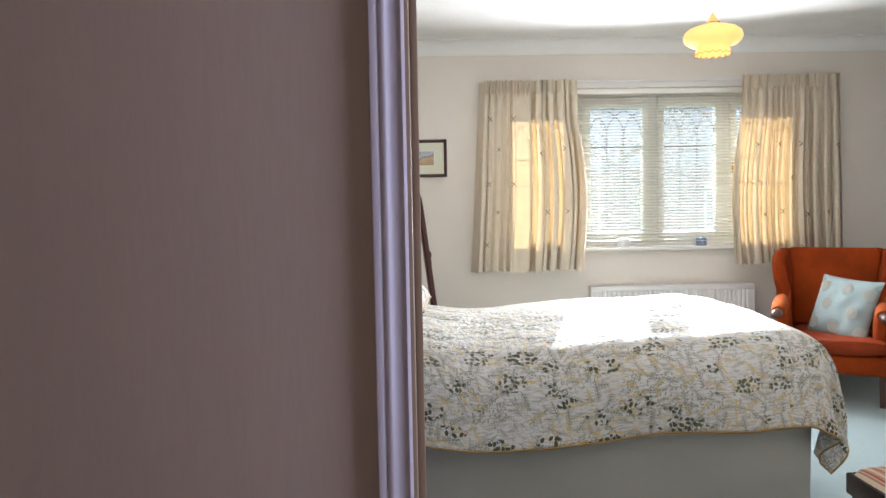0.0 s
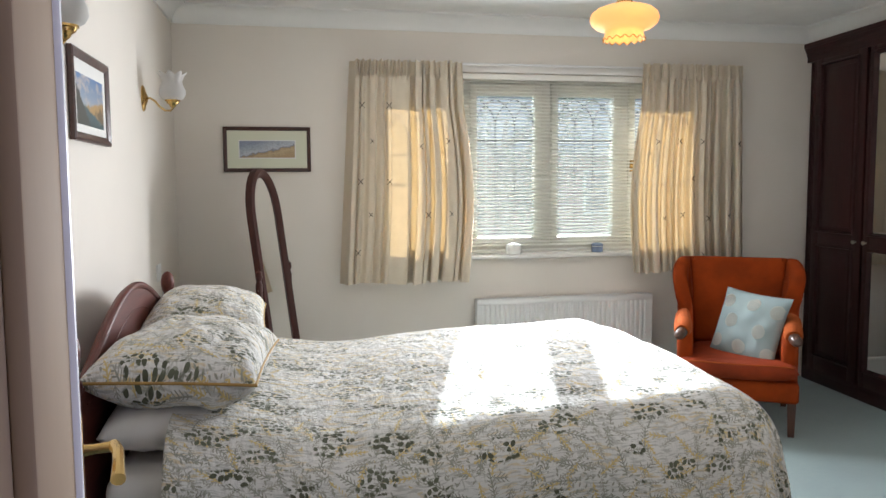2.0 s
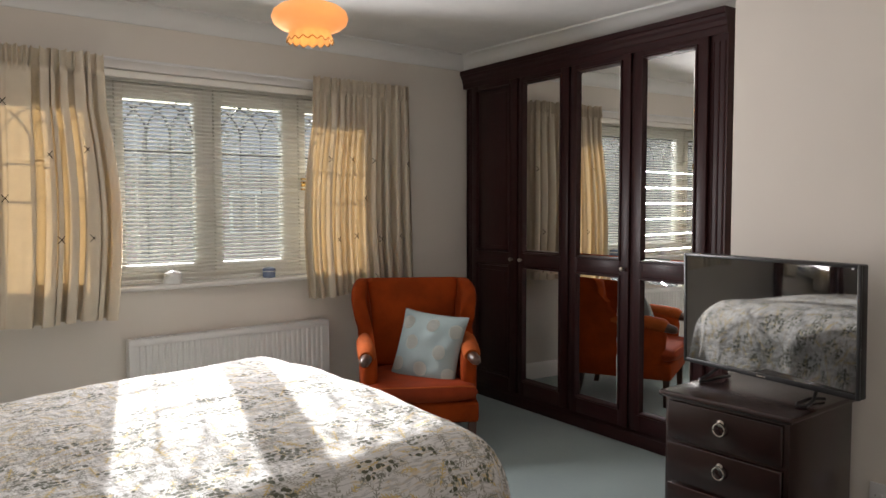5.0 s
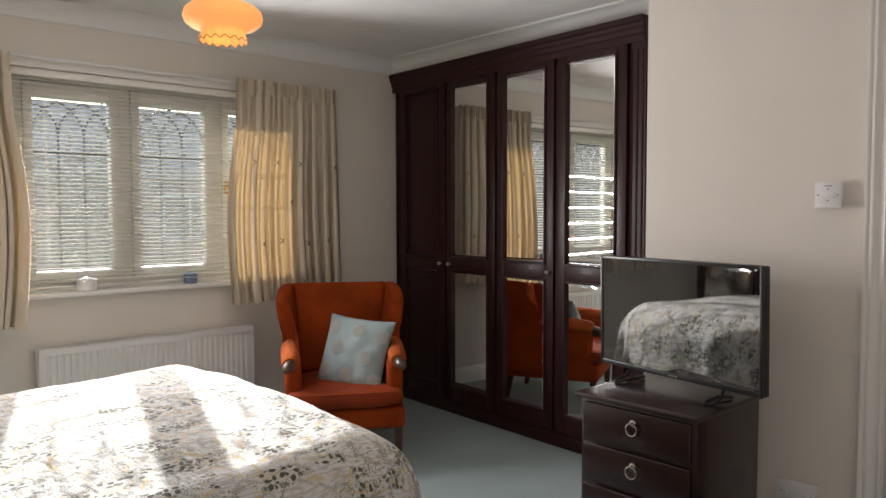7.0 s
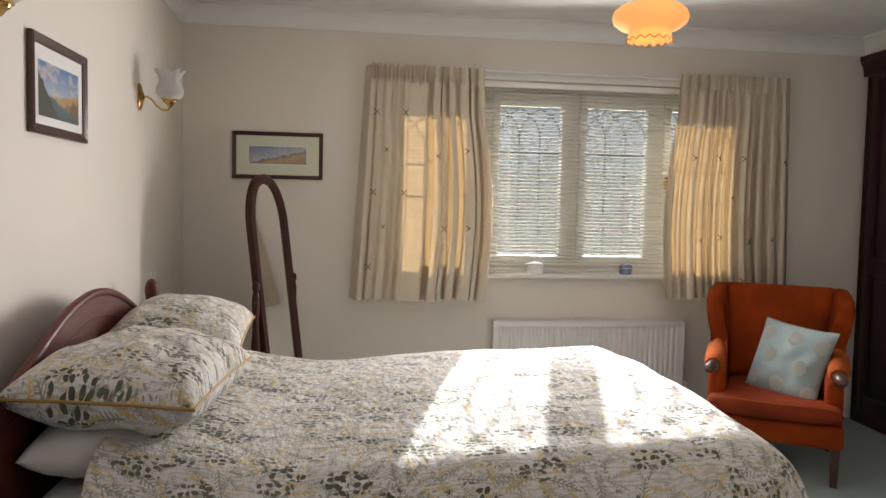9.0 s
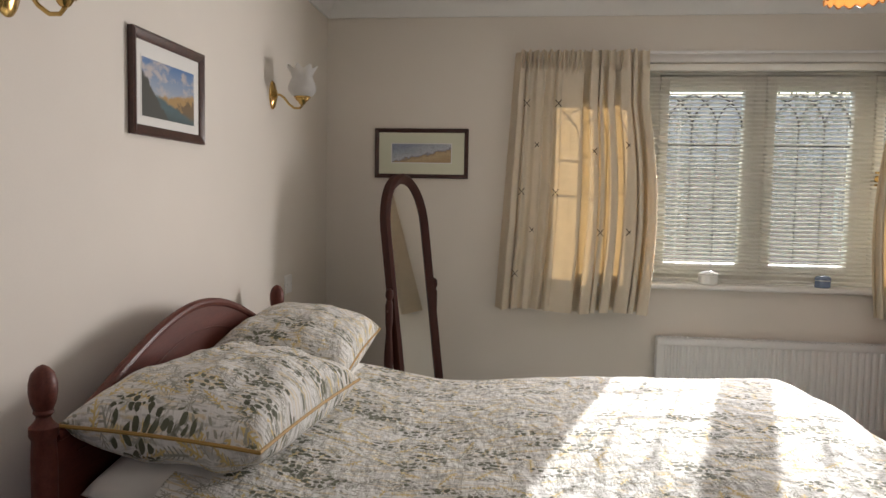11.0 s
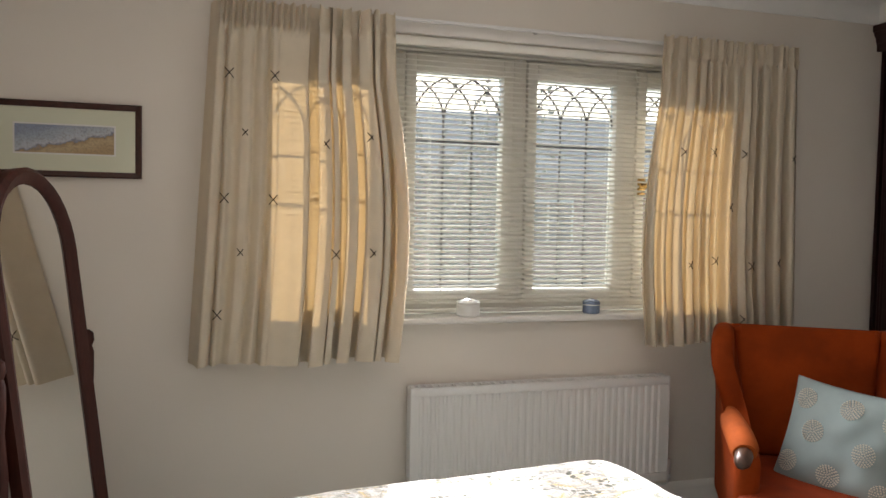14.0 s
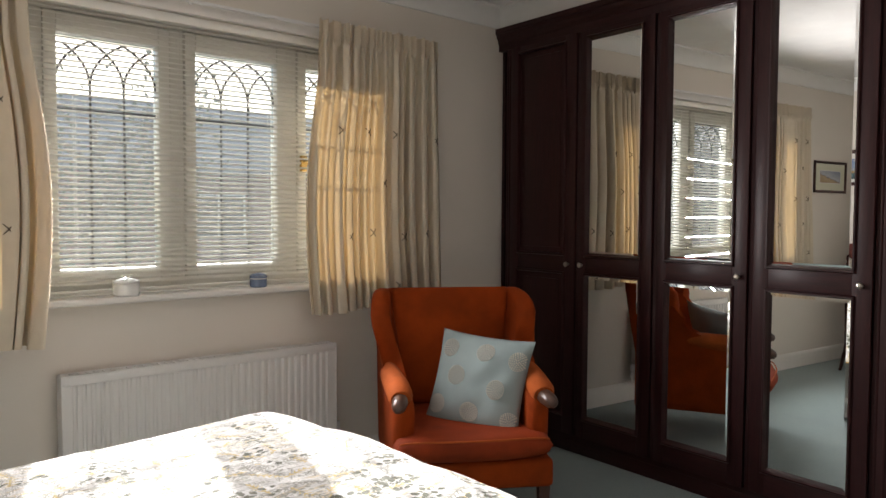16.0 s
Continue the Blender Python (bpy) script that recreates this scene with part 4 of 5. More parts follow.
prism(bm, [(3.03, 0.42)] + top + [(4.42, 0.42)], "x", HB - 0.012, HB + 0.012)
hb = part("headboard", bm, M_BEDWOOD, bed, "arched red-brown wooden headboard")
bm = bmesh.new()
tube(bm, [(HB + 0.006, y, z - 0.003) for y, z in top], 0.014, 10)
part("top_rail", bm, M_BEDWOOD, hb)
bm = bmesh.new()
tube(bm, [(HB + 0.0125, 3.10 + (y - 3.03) * (4.35 - 3.10) / 1.39, 0.79 + (z - 0.845) * 0.86) for y, z in top], 0.0028, 6)
part("carved_line", bm, M_BEDWOOD, hb)
for y in (3.005, 4.447):
    bm = bmesh.new()
    lathe(bm, [(0.024, 0.0), (0.026, 0.02), (0.026, 0.80), (0.024, 0.845), (0.029, 0.853), (0.029, 0.872), (0.018, 0.884), (0.014, 0.893), (0.021, 0.902), (0.019, 0.908), (0.025, 0.922), (0.0285, 0.945), (0.028, 0.965), (0.023, 0.985), (0.012, 0.998), (0.002, 1.003)], 20, (HB, y, 0))
    part("bedpost", bm, M_BEDWOOD, bed, "turned bedpost with an acorn finial")


# duvet: a sheet laid over a rounded rectangle, hanging on three sides
DX0, DX1, DY0, DY1 = 0.50, 2.15, 3.11, 4.35
HANG_N, HANG_F, HANG_E = 0.445, 0.45, 0.48


def duvet_at(a, b):
    """a along the bed, b across, in metres of cloth."""
    ox, oy = max(a - DX1, 0.0), (b - DY1 if b > DY1 else (b - DY0 if b < DY0 else 0.0))
    cx, cy = min(a, DX1), min(max(b, DY0), DY1)
    fx = (cx - DX0) / (DX1 - DX0)
    fy = (cy - DY0) / (DY1 - DY0)
    crown = 0.672 + 0.040 * math.sin(math.pi * min(max(0.08 + 0.84 * fy, 0), 1)) ** 0.8
    crown += 0.055 * max(0.0, 1 - fx / 0.28) ** 1.3 - 0.012 * math.sin(math.pi * min(fx / 0.6, 1)) + 0.042 * max(0, (fx - 0.3) / 0.7)
    nz = noise.noise((a * 3.1, b * 3.4, 0.3)) * 0.012 + noise.noise((a * 9, b * 8, 2.0)) * 0.004 + noise.noise((a * 22, b * 17, 5.0)) * 0.0016
    s = math.hypot(ox, oy)
    if s < 1e-6:
        return Vector((cx, cy, crown + nz))
    n = Vector((ox / s, oy / s))
    r = 0.19
    if s < r * math.pi / 2:
        h, d = r * math.sin(s / r), r * (1 - math.cos(s / r))
    else:
        h, d = r, r + (s - r * math.pi / 2)
    fall = min(d / 0.35, 1.0)
    t = math.atan2(oy, ox)
    lap = noise.noise((a * 4.0, b * 4.0, 7.0)) * 0.03 + 0.014 * math.sin((a * 8 + 1.5 * math.sin(a * 3)) if abs(oy) > ox else b * 8)
    if ox > 0.02 and abs(oy) > 0.02:
        lap += 0.045 * math.sin(t * 9.0) * min(ox, abs(oy)) / 0.3
    h += lap * fall + 0.012 * fall
    return Vector((cx + n.x * h, cy + n.y * h, crown - d + nz * (1 - 0.4 * fall)))


def duvet_shell(inset):
    a1, b0, b1 = DX1 + HANG_E, DY0 - HANG_N, DY1 + HANG_F
    return lambda u, v: duvet_at(DX0 + u * (a1 - DX0), b0 + v * (b1 - b0))


duvet = thing("duvet", "white duvet printed with grey leaves and gold grasses", "duvet", pose(0, 0, 0))
bm = bmesh.new()
skin(bm, duvet_shell(0), 150, 150, uv=lambda u, v: (u * (DX1 + HANG_E - DX0), v * (DY1 + HANG_F - DY0 + HANG_N)))
cover = part("cover", bm, M_PRINT, duvet, sharp=80)
th = cover.modifiers.new("thickness", "SOLIDIFY")
th.thickness, th.offset = 0.022, -1.0
bm = bmesh.new()
b0 = DY0 - HANG_N
hem = [duvet_at(DX0 + k / 80 * (DX1 + HANG_E - 0.02 - DX0), b0) for k in range(81)] + [duvet_at(DX1 + HANG_E, b0 + k / 60 * (DY1 + HANG_F - b0)) for k in range(61)]
tube(bm, hem, 0.004, 6)
part("hem_piping", bm, M_PIPING, duvet, "thin gold piping")


def pillow(name, centre, size, turn, material, label, seed, piping=True, plump=1.0):
    """A stuffed pillow with pinched corners and a piped seam."""
    L, W, T = size
    p = thing(name, label, "pillow", pose(*centre, *turn), group="pillows on the bed")

    def half(sign):
        def f(u, v):
            a, b = 2 * u - 1, 2 * v - 1
            e = (1 - abs(a) ** 2.6) * (1 - abs(b) ** 2.6)
            pinch = 1 - 0.045 * (b * b) * (1 - a * a)
            pinch2 = 1 - 0.045 * (a * a) * (1 - b * b)
            wr = noise.noise((a * 2.3 + seed, b * 2.3, sign)) * 0.022 + noise.noise((a * 6, b * 6 + seed, sign)) * 0.008
            return Vector((a * L / 2 * pinch2, b * W / 2 * pinch, sign * (T / 2 * max(e, 0) ** 0.42 * plump + wr * max(e, 0) ** 0.6) + 0.0))
        return f
    bm = bmesh.new()
    uvf = lambda u, v: (seed + u * L, seed * 0.37 + v * W)
    skin(bm, half(1), 40, 30, uv=uvf)
    skin(bm, half(-1), 40, 30, uv=lambda u, v: (seed + 3 + u * L, v * W))
    bmesh.ops.remove_doubles(bm, verts=bm.verts, dist=0.0005)
    part("pillowcase", bm, material, p, sharp=80)
    if piping:
        g = half(1)
        ring = [g(k / 24, 0) for k in range(24)] + [g(1, k / 24) for k in range(24)] + [g(1 - k / 24, 1) for k in range(24)] + [g(0, 1 - k / 24) for k in range(25)]
        bm = bmesh.new()
        tube(bm, ring, 0.0045, 6)
        part("piping", bm, M_PIPING, p, "gold piped seam")
    return p


pillow("pillow", (0.455, 3.42, 0.690), (0.31, 0.69, 0.17), (0, 4, 2), M_SHEET, "plain white pillow under the printed pillow", 1.0, piping=False)
pillow("pillow", (0.49, 4.09, 0.695), (0.37, 0.66, 0.14), (0, 4, -2), M_SHEET, "plain white pillow on the window half", 2.0, piping=False)
pillow("pillow", (0.525, 3.405, 0.835), (0.46, 0.74, 0.23), (-2, 3, -3), M_PRINT, "leaf-printed pillow with gold piping, on the door half of the bed", 4.3)
pillow("pillow", (0.49, 4.09, 0.845), (0.45, 0.70, 0.23), (2, 4, 3), M_PRINT, "leaf-printed pillow with gold piping, on the window half of the bed", 8.1)

# ---------------------------------------------------------------- armchair
ch = thing("armchair", "burnt orange velvet wing armchair with wooden arm ends", "armchair", pose(3.388, 4.94, 0, 0, 0, -32))
TILT_B = Matrix.Translation((0, 0.24, 0.36)) @ Matrix.Rotation(radians(-9), 4, "X")


def tilted(bm, m):
    bmesh.ops.transform(bm, matrix=m, verts=bm.verts)
    return bm


def rounded_panel(w0, w1, h, t, edge, top_r):
    """An upright padded panel, w0 wide at the foot and w1 at the head."""
    bm = bmesh.new()
    pts = [(-w0 / 2, 0.0), (w0 / 2, 0.0)]
    for k in range(7):
        a = math.pi / 2 * k / 6
        pts.append((w1 / 2 - top_r + top_r * math.cos(a), h - top_r + top_r * math.sin(a)))
    for k in range(7):
        a = math.pi / 2 + math.pi / 2 * k / 6
        pts.append((-w1 / 2 + top_r + top_r * math.cos(a), h - top_r + top_r * math.sin(a)))
    prism(bm, pts, "y", -t / 2, t / 2)
    bmesh.ops.bevel(bm, geom=[e for e in bm.edges if abs(e.verts[0].co.y - e.verts[1].co.y) < 1e-5], offset=edge, segments=4, profile=0.5, affect="EDGES")
    return bm


part("backrest", tilted(rounded_panel(0.56, 0.66, 0.56, 0.12, 0.04, 0.06), TILT_B), M_VELVET, ch, sharp=60)
part("back_cushion", tilted(tilted(rounded_panel(0.50, 0.555, 0.525, 0.07, 0.030, 0.03), Matrix.Translation((0, -0.055, 0.03))), TILT_B), M_VELVET, ch, sharp=60)
for s in (-1, 1):
    bm = bmesh.new()
    # wing and arm side in one outline of (depth, height)
    side = [(-0.30, 0.20), (0.26, 0.20), (0.335, 0.62), (0.375, 0.85), (0.370, 0.893), (0.340, 0.914), (0.275, 0.918), (0.19, 0.908), (0.125, 0.880), (0.088, 0.835), (0.078, 0.77), (0.088, 0.70), (0.085, 0.645), (0.055, 0.61), (0.0, 0.59), (-0.10, 0.575), (-0.26, 0.555), (-0.315, 0.53), (-0.325, 0.48)]
    x_in, x_out = s * 0.245, s * 0.333
    prism(bm, side, "x", min(x_in, x_out), max(x_in, x_out))
    bmesh.ops.bevel(bm, geom=[e for e in bm.edges if abs(e.verts[0].co.x - e.verts[1].co.x) < 1e-5], offset=0.038, segments=5, profile=0.5, affect="EDGES")
    for v in bm.verts:
        up = min(max((v.co.z - 0.60) / 0.22, 0.0), 1.0)
        ahead = min(max((0.34 - v.co.y) / 0.26, 0.0), 1.0)
        v.co.x += s * (up * up * (3 - 2 * up) * (0.018 + 0.030 * ahead) - 0.018 * max(0.0, -v.co.y / 0.3))
    part("wing_side", bm, M_VELVET, ch, "orange velvet wing and arm side", sharp=60)
    bm = bmesh.new()
    tube(bm, [(s * 0.298, 0.10, 0.585), (s * 0.30, -0.05, 0.580), (s * 0.290, -0.20, 0.568), (s * 0.286, -0.30, 0.555), (s * 0.286, -0.325, 0.545)], [0.030, 0.046, 0.050, 0.050, 0.040], 16)
    part("arm_pad", bm, M_VELVET_WORN, ch, sharp=60)
    bm = bmesh.new()
    tube(bm, [(s * 0.287, -0.28, 0.545), (s * 0.290, -0.335, 0.540), (s * 0.299, -0.375, 0.533), (s * 0.306, -0.395, 0.528), (s * 0.309, -0.403, 0.527)], [0.030, 0.031, 0.029, 0.020, 0.006], 16)
    part("arm_knuckle", bm, M_KNOBWOOD, ch, "worn wooden arm end", sharp=60)
    for y in (-0.33, 0.24):
        bm = bmesh.new()
        z1 = 0.22
        for za, zb, wa, wb in ((0.0, z1, 0.016, 0.023),):
            yk = 0.04 if y > 0 else 0.0
            lo = [bm.verts.new((s * 0.285 + dx * wa, y + yk + dy * wa, za)) for dx, dy in ((-1, -1), (1, -1), (1, 1), (-1, 1))]
            hi = [bm.verts.new((s * 0.285 + dx * wb, y + dy * wb, zb)) for dx, dy in ((-1, -1), (1, -1), (1, 1), (-1, 1))]
            for k in range(4):
                bm.faces.new((lo[k], lo[(k + 1) % 4], hi[(k + 1) % 4], hi[k]))
            bm.faces.new(lo[::-1])
            bm.faces.new(hi)
        part("leg", bm, M_LEGWOOD, ch)
part("seat_rail", boxed((-0.32, 0.32, -0.365, 0.30, 0.185, 0.30), bevel=0.02, seg=3), M_VELVET, ch, sharp=60)
bm = bmesh.new()


def seat_top(sign):
    def f(u, v):
        a, b = 2 * u - 1, 2 * v - 1
        e = max((1 - abs(a) ** 5) * (1 - abs(b) ** 5), 0)
        half_w = 0.315 if b < -0.55 else 0.315 - 0.065 * min((b + 0.55) / 0.15, 1)
        bow = -0.035 * (1 - a * a) * max(-b, 0)
        sag = -0.018 * (1 - a * a) * (1 - b * b) if sign > 0 else 0
        return Vector((a * half_w, -0.085 + b * 0.30 + bow, 0.355 + sign * 0.062 * e ** 0.35 + sag))
    return f


skin(bm, seat_top(1), 36, 30)
skin(bm, seat_top(-1), 36, 30)
bmesh.ops.remove_doubles(bm, verts=bm.verts, dist=0.0005)
part("seat_cushion", bm, M_SEATVELVET, ch, "faded red-orange velvet seat cushion", sharp=80)
bm = bmesh.new()
tube(bm, [seat_top(1)(k / 30, 0.02) + Vector((0, -0.004, 0.008)) for k in range(1, 30)], 0.004, 6)
part("seat_piping", bm, M_VELVET_WORN, ch)

# scatter cushion on the chair
cs = thing("cushion", "pale blue scatter cushion with cream dahlia flowers", "cushion", pose(3.39, 4.815, 0.555, 70, -4, -66) @ Matrix.Rotation(radians(-8), 4, "Z"))


def cushion_face(sign):
    def f(u, v):
        a, b = 2 * u - 1, 2 * v - 1
        e = max((1 - abs(a) ** 2.4) * (1 - abs(b) ** 2.4), 0)
        k1, k2 = 1 - 0.06 * (1 - b * b) * a * a, 1 - 0.06 * (1 - a * a) * b * b
        wr = noise.noise((a * 2.2, b * 2.2, 3.0 + sign)) * 0.016
        return Vector((a * 0.215 * k1, b * 0.205 * k2, sign * 0.062 * e ** 0.55 + wr * e))
    return f


bm = bmesh.new()
skin(bm, cushion_face(1), 30, 30)
skin(bm, cushion_face(-1), 30, 30)
bmesh.ops.remove_doubles(bm, verts=bm.verts, dist=0.0005)
part("cover", bm, M_BLUECLOTH, cs, sharp=80)
rnd = random.Random(3)
for fu, fv in ((0.16, 0.80), (0.30, 0.52), (0.13, 0.20), (0.50, 0.17), (0.74, 0.44), (0.56, 0.80), (0.90, 0.76), (0.92, 0.15)):
    bm = bmesh.new()
    for ringn, (rad_, cnt) in enumerate(((0.004, 5), (0.012, 9), (0.020, 14), (0.028, 19), (0.035, 24))):
        for k in range(cnt):
            a = 2 * math.pi * (k + 0.5 * (ringn % 2)) / cnt
            pts = []
            for t in (0.0, 0.5, 1.0):
                rr = rad_ + 0.0058 * t
                uu, vv = fu + rr * math.cos(a) / 0.43, fv + rr * math.sin(a) / 0.41
                if 0.01 < uu < 0.99 and 0.01 < vv < 0.99:
                    pts.append(cushion_face(1)(uu, vv) + Vector((0, 0, 0.0014)))
            if len(pts) == 3:
                tube(bm, pts, [0.0020, 0.0037, 0.0024], 5)
    if len(bm.faces):
        part("printed_flower", bm, M_FLOWER, cs)
    else:
        bm.free()

# ---------------------------------------------------------------- cheval mirror
cm = thing("cheval_mirror", "tall arched mahogany cheval mirror tilted on its stand", "mirror", pose(0.715, 5.16, 0, 0, 0, 74))
MIR_W, MIR_TOP, MIR_BOT = 0.195, 0.64, -0.72    # glass half width, heights about the pivot
SWING = Matrix.Translation((0, 0, 0.84)) @ Matrix.Rotation(radians(-7.0), 4, "X")


def arch(w, top, bot):
    pts = [(-w, bot), (w, bot)]
    for k in range(17):
        a = math.pi * k / 16
        pts.append((w * math.cos(a), top - w * 1.15 + w * 1.15 * math.sin(a)))
    return pts


bm = bmesh.new()
o, i = arch(MIR_W + 0.038, MIR_TOP, MIR_BOT), arch(MIR_W - 0.012, MIR_TOP - 0.050, MIR_BOT + 0.034)
prof = ((0.0, 0.018), (0.0, -0.016), (0.30, -0.028), (0.65, -0.022), (1.0, -0.008), (1.0, 0.018))
n = len(o)
loops = [[bm.verts.new((o[j][0] + (i[j][0] - o[j][0]) * f, d, o[j][1] + (i[j][1] - o[j][1]) * f)) for f, d in prof] for j in range(n)]
for j in range(n):
    for k in range(len(prof)):
        bm.faces.new((loops[j][k], loops[(j + 1) % n][k], loops[(j + 1) % n][(k + 1) % len(prof)], loops[j][(k + 1) % len(prof)]))
fr = part("mirror_frame", tilted(bm, SWING), M_CHEVAL, cm, sharp=50)
bm = bmesh.new()
prism(bm, arch(MIR_W + 0.004, MIR_TOP - 0.030, MIR_BOT + 0.030), "y", -0.004, 0.006)
part("mirror_glass", tilted(bm, SWING), M_MIRROR, cm, sharp=5)
for s in (-1, 1):
    x = s * (MIR_W + 0.062)
    bm = bmesh.new()
    lathe(bm, [(0.015, 0.10), (0.020, 0.14), (0.013, 0.20), (0.016, 0.40), (0.022, 0.62), (0.014, 0.74), (0.018, 0.80), (0.018, 0.87), (0.012, 0.89), (0.019, 0.91), (0.016, 0.935), (0.004, 0.945)], 16, (x, 0, 0))
    post = part("stand_post", bm, M_CHEVAL, cm)
    bm = bmesh.new()
    lathe(bm, [(0.005, 0.0), (0.005, 0.02), (0.014, 0.022), (0.014, 0.034)], 12, (x, 0, 0.84), Matrix.Rotation(radians(90 * -s), 4, "Y") @ Matrix.Translation((0, 0, -0.03)))
    part("pivot_knob", bm, M_CHEVAL, post)
    bm = bmesh.new()
    for d in (-1, 1):
        tube(bm, [(x, 0, 0.14), (x, d * 0.07, 0.12), (x, d * 0.15, 0.05), (x, d * 0.21, 0.014)], [0.017, 0.016, 0.013, 0.012], 8)
    part("splayed_foot", bm, M_CHEVAL, cm)
bm = bmesh.new()
tube(bm, [(-MIR_W - 0.06, 0, 0.105), (0, 0, 0.105), (MIR_W + 0.06, 0, 0.105)], 0.012, 10)
part("stretcher", bm, M_CHEVAL, cm)


# ---------------------------------------------------------------- pictures, lights and fittings on the walls
def picture(m, w, h, border, mat_mount, art, label):
    """A frame in the xz plane facing -y, its lower left corner at the origin; art = (x0, x1, z0, z1)."""
    p = thing("picture", label, "picture", m, group="framed pictures")
    bm = bmesh.new()
    o = [(0, 0), (w, 0), (w, h), (0, h)]
    i = [(border, border), (w - border, border), (w - border, h - border), (border, h - border)]
    prof = ((0.0, 0.0), (0.0, -0.016), (0.25, -0.020), (0.6, -0.017), (1.0, -0.010), (1.0, 0.0))
    loops = [[bm.verts.new((o[j][0] + (i[j][0] - o[j][0]) * f, d, o[j][1] + (i[j][1] - o[j][1]) * f)) for f, d in prof] for j in range(4)]
    for j in range(4):
        for k in range(len(prof)):
            bm.faces.new((loops[j][k], loops[(j + 1) % 4][k], loops[(j + 1) % 4][(k + 1) % len(prof)], loops[j][(k + 1) % len(prof)]))
    part("frame", bm, M_FRAMEWOOD, p, sharp=20)
    part("mount", boxed((border, w - border, -0.007, -0.001, border, h - border)), mat_mount, p)
    part("art_border", boxed((art[0] - 0.006, art[1] + 0.006, -0.0078, -0.006, art[2] - 0.006, art[3] + 0.006)), M_MOUNT_W, p)
    return p


pc = picture(pose(0.417, Y_N - 0.002, 1.467), 0.515, 0.270, 0.022, M_MOUNT, (0.094, 0.420, 0.086, 0.186), "dark wood framed coastal castle watercolour with pale green mount")


def sheet_paint(name, bands, scale, rocks, slope=0.0):
    m, nt, b = shader(name)
    vec = coords(nt)
    sep = nt.nodes.new("ShaderNodeSeparateXYZ")
    nt.links.new(vec, sep.inputs[0])
    ad = node(nt, "ShaderNodeMath", _operation="MULTIPLY_ADD")
    ad.inputs[1].default_value = rocks
    nt.links.new(noisy(nt, vec, scale, 6, 0.6), ad.inputs[0])
    sl = node(nt, "ShaderNodeMath", _operation="MULTIPLY_ADD")
    sl.inputs[1].default_value = -slope
    nt.links.new(sep.outputs[0], sl.inputs[0])
    nt.links.new(sep.outputs[2], sl.inputs[2])
    nt.links.new(sl.outputs[0], ad.inputs[2])
    lo, hi = bands[0][0], bands[-1][0]
    h = node(nt, "ShaderNodeMapRange")
    h.inputs["From Min"].default_value, h.inputs["From Max"].default_value = lo, hi
    nt.links.new(ad.outputs[0], h.inputs[0])
    c = ramp(nt, h.outputs[0], tuple(((z - lo) / (hi - lo), col) for z, col in bands))
    c = mixed(nt, ramp(nt, noisy(nt, vec, scale * 5, 5), ((0.45, 0.0), (0.7, 0.45))), c, (0.14, 0.11, 0.08))
    nt.links.new(c, b.inputs["Base Color"])
    b.inputs["Roughness"].default_value = 0.3
    return m


M_COAST = sheet_paint("coast_print", ((0.060, (0.42, 0.30, 0.16)), (0.088, (0.50, 0.38, 0.22)), (0.100, (0.36, 0.25, 0.13)), (0.106, (0.22, 0.24, 0.30)), (0.114, (0.50, 0.53, 0.58)), (0.175, (0.24, 0.29, 0.40))), 26, 0.07, 0.21)


def lake_paint(name):
    """A lake between a dark crag and golden houses, under a blue sky with clouds."""
    m, nt, b = shader(name)
    vec = coords(nt)
    sep = nt.nodes.new("ShaderNodeSeparateXYZ")
    nt.links.new(vec, sep.inputs[0])
    blot = noisy(nt, vec, 38, 6, 0.6)

    def below(ax, az, an, limit, soft=0.006):
        """1 where ax * x + az * z + an * blotches lies under the limit."""
        total = None
        for src, k in ((sep.outputs[0], ax), (sep.outputs[2], az), (blot, an)):
            ma = node(nt, "ShaderNodeMath", _operation="MULTIPLY_ADD")
            ma.inputs[1].default_value, ma.inputs[2].default_value = k, 0.0
            nt.links.new(src, ma.inputs[0])
            if total is not None:
                nt.links.new(total, ma.inputs[2])
            total = ma.outputs[0]
        mr = node(nt, "ShaderNodeMapRange")
        mr.inputs["From Min"].default_value, mr.inputs["From Max"].default_value = limit - soft, limit + soft
        mr.inputs["To Min"].default_value, mr.inputs["To Max"].default_value = 1.0, 0.0
        nt.links.new(total, mr.inputs[0])
        return mr.outputs[0]

    cloud = ramp(nt, noisy(nt, coords(nt, (1, 1, 2.2)), 13, 5), ((0.48, 0.0), (0.6, 0.85)))
    c = mixed(nt, below(0, 1, 0, 0.165, 0.06), (0.09, 0.20, 0.42), (0.42, 0.46, 0.50))
    c = mixed(nt, cloud, c, (0.55, 0.49, 0.45))
    c = mixed(nt, below(-0.12, 1, 0.05, 0.128), c, (0.42, 0.27, 0.11))
    c = mixed(nt, below(-0.30, 1, 0.09, 0.062), c, (0.16, 0.11, 0.06))
    c = mixed(nt, below(0.22, 1, 0.02, 0.168), c, (0.075, 0.135, 0.155))
    c = mixed(nt, below(0.05, 1, 0.02, 0.092, 0.02), c, (0.045, 0.065, 0.07))
    c = mixed(nt, below(0.85, 1, 0.06, 0.275), c, (0.055, 0.058, 0.052))
    nt.links.new(c, b.inputs["Base Color"])
    b.inputs["Roughness"].default_value = 0.3
    return m


M_LAKE = lake_paint("lake_print")
part("print", boxed((0.094, 0.420, -0.0086, -0.0076, 0.086, 0.186)), M_COAST, pc)
pl = picture(pose(X_W + 0.002, 3.582, 1.529, 0, 0, 90), 0.463, 0.303, 0.030, M_MOUNT_W, (0.062, 0.395, 0.057, 0.227), "dark wood framed lake painting with white mount")
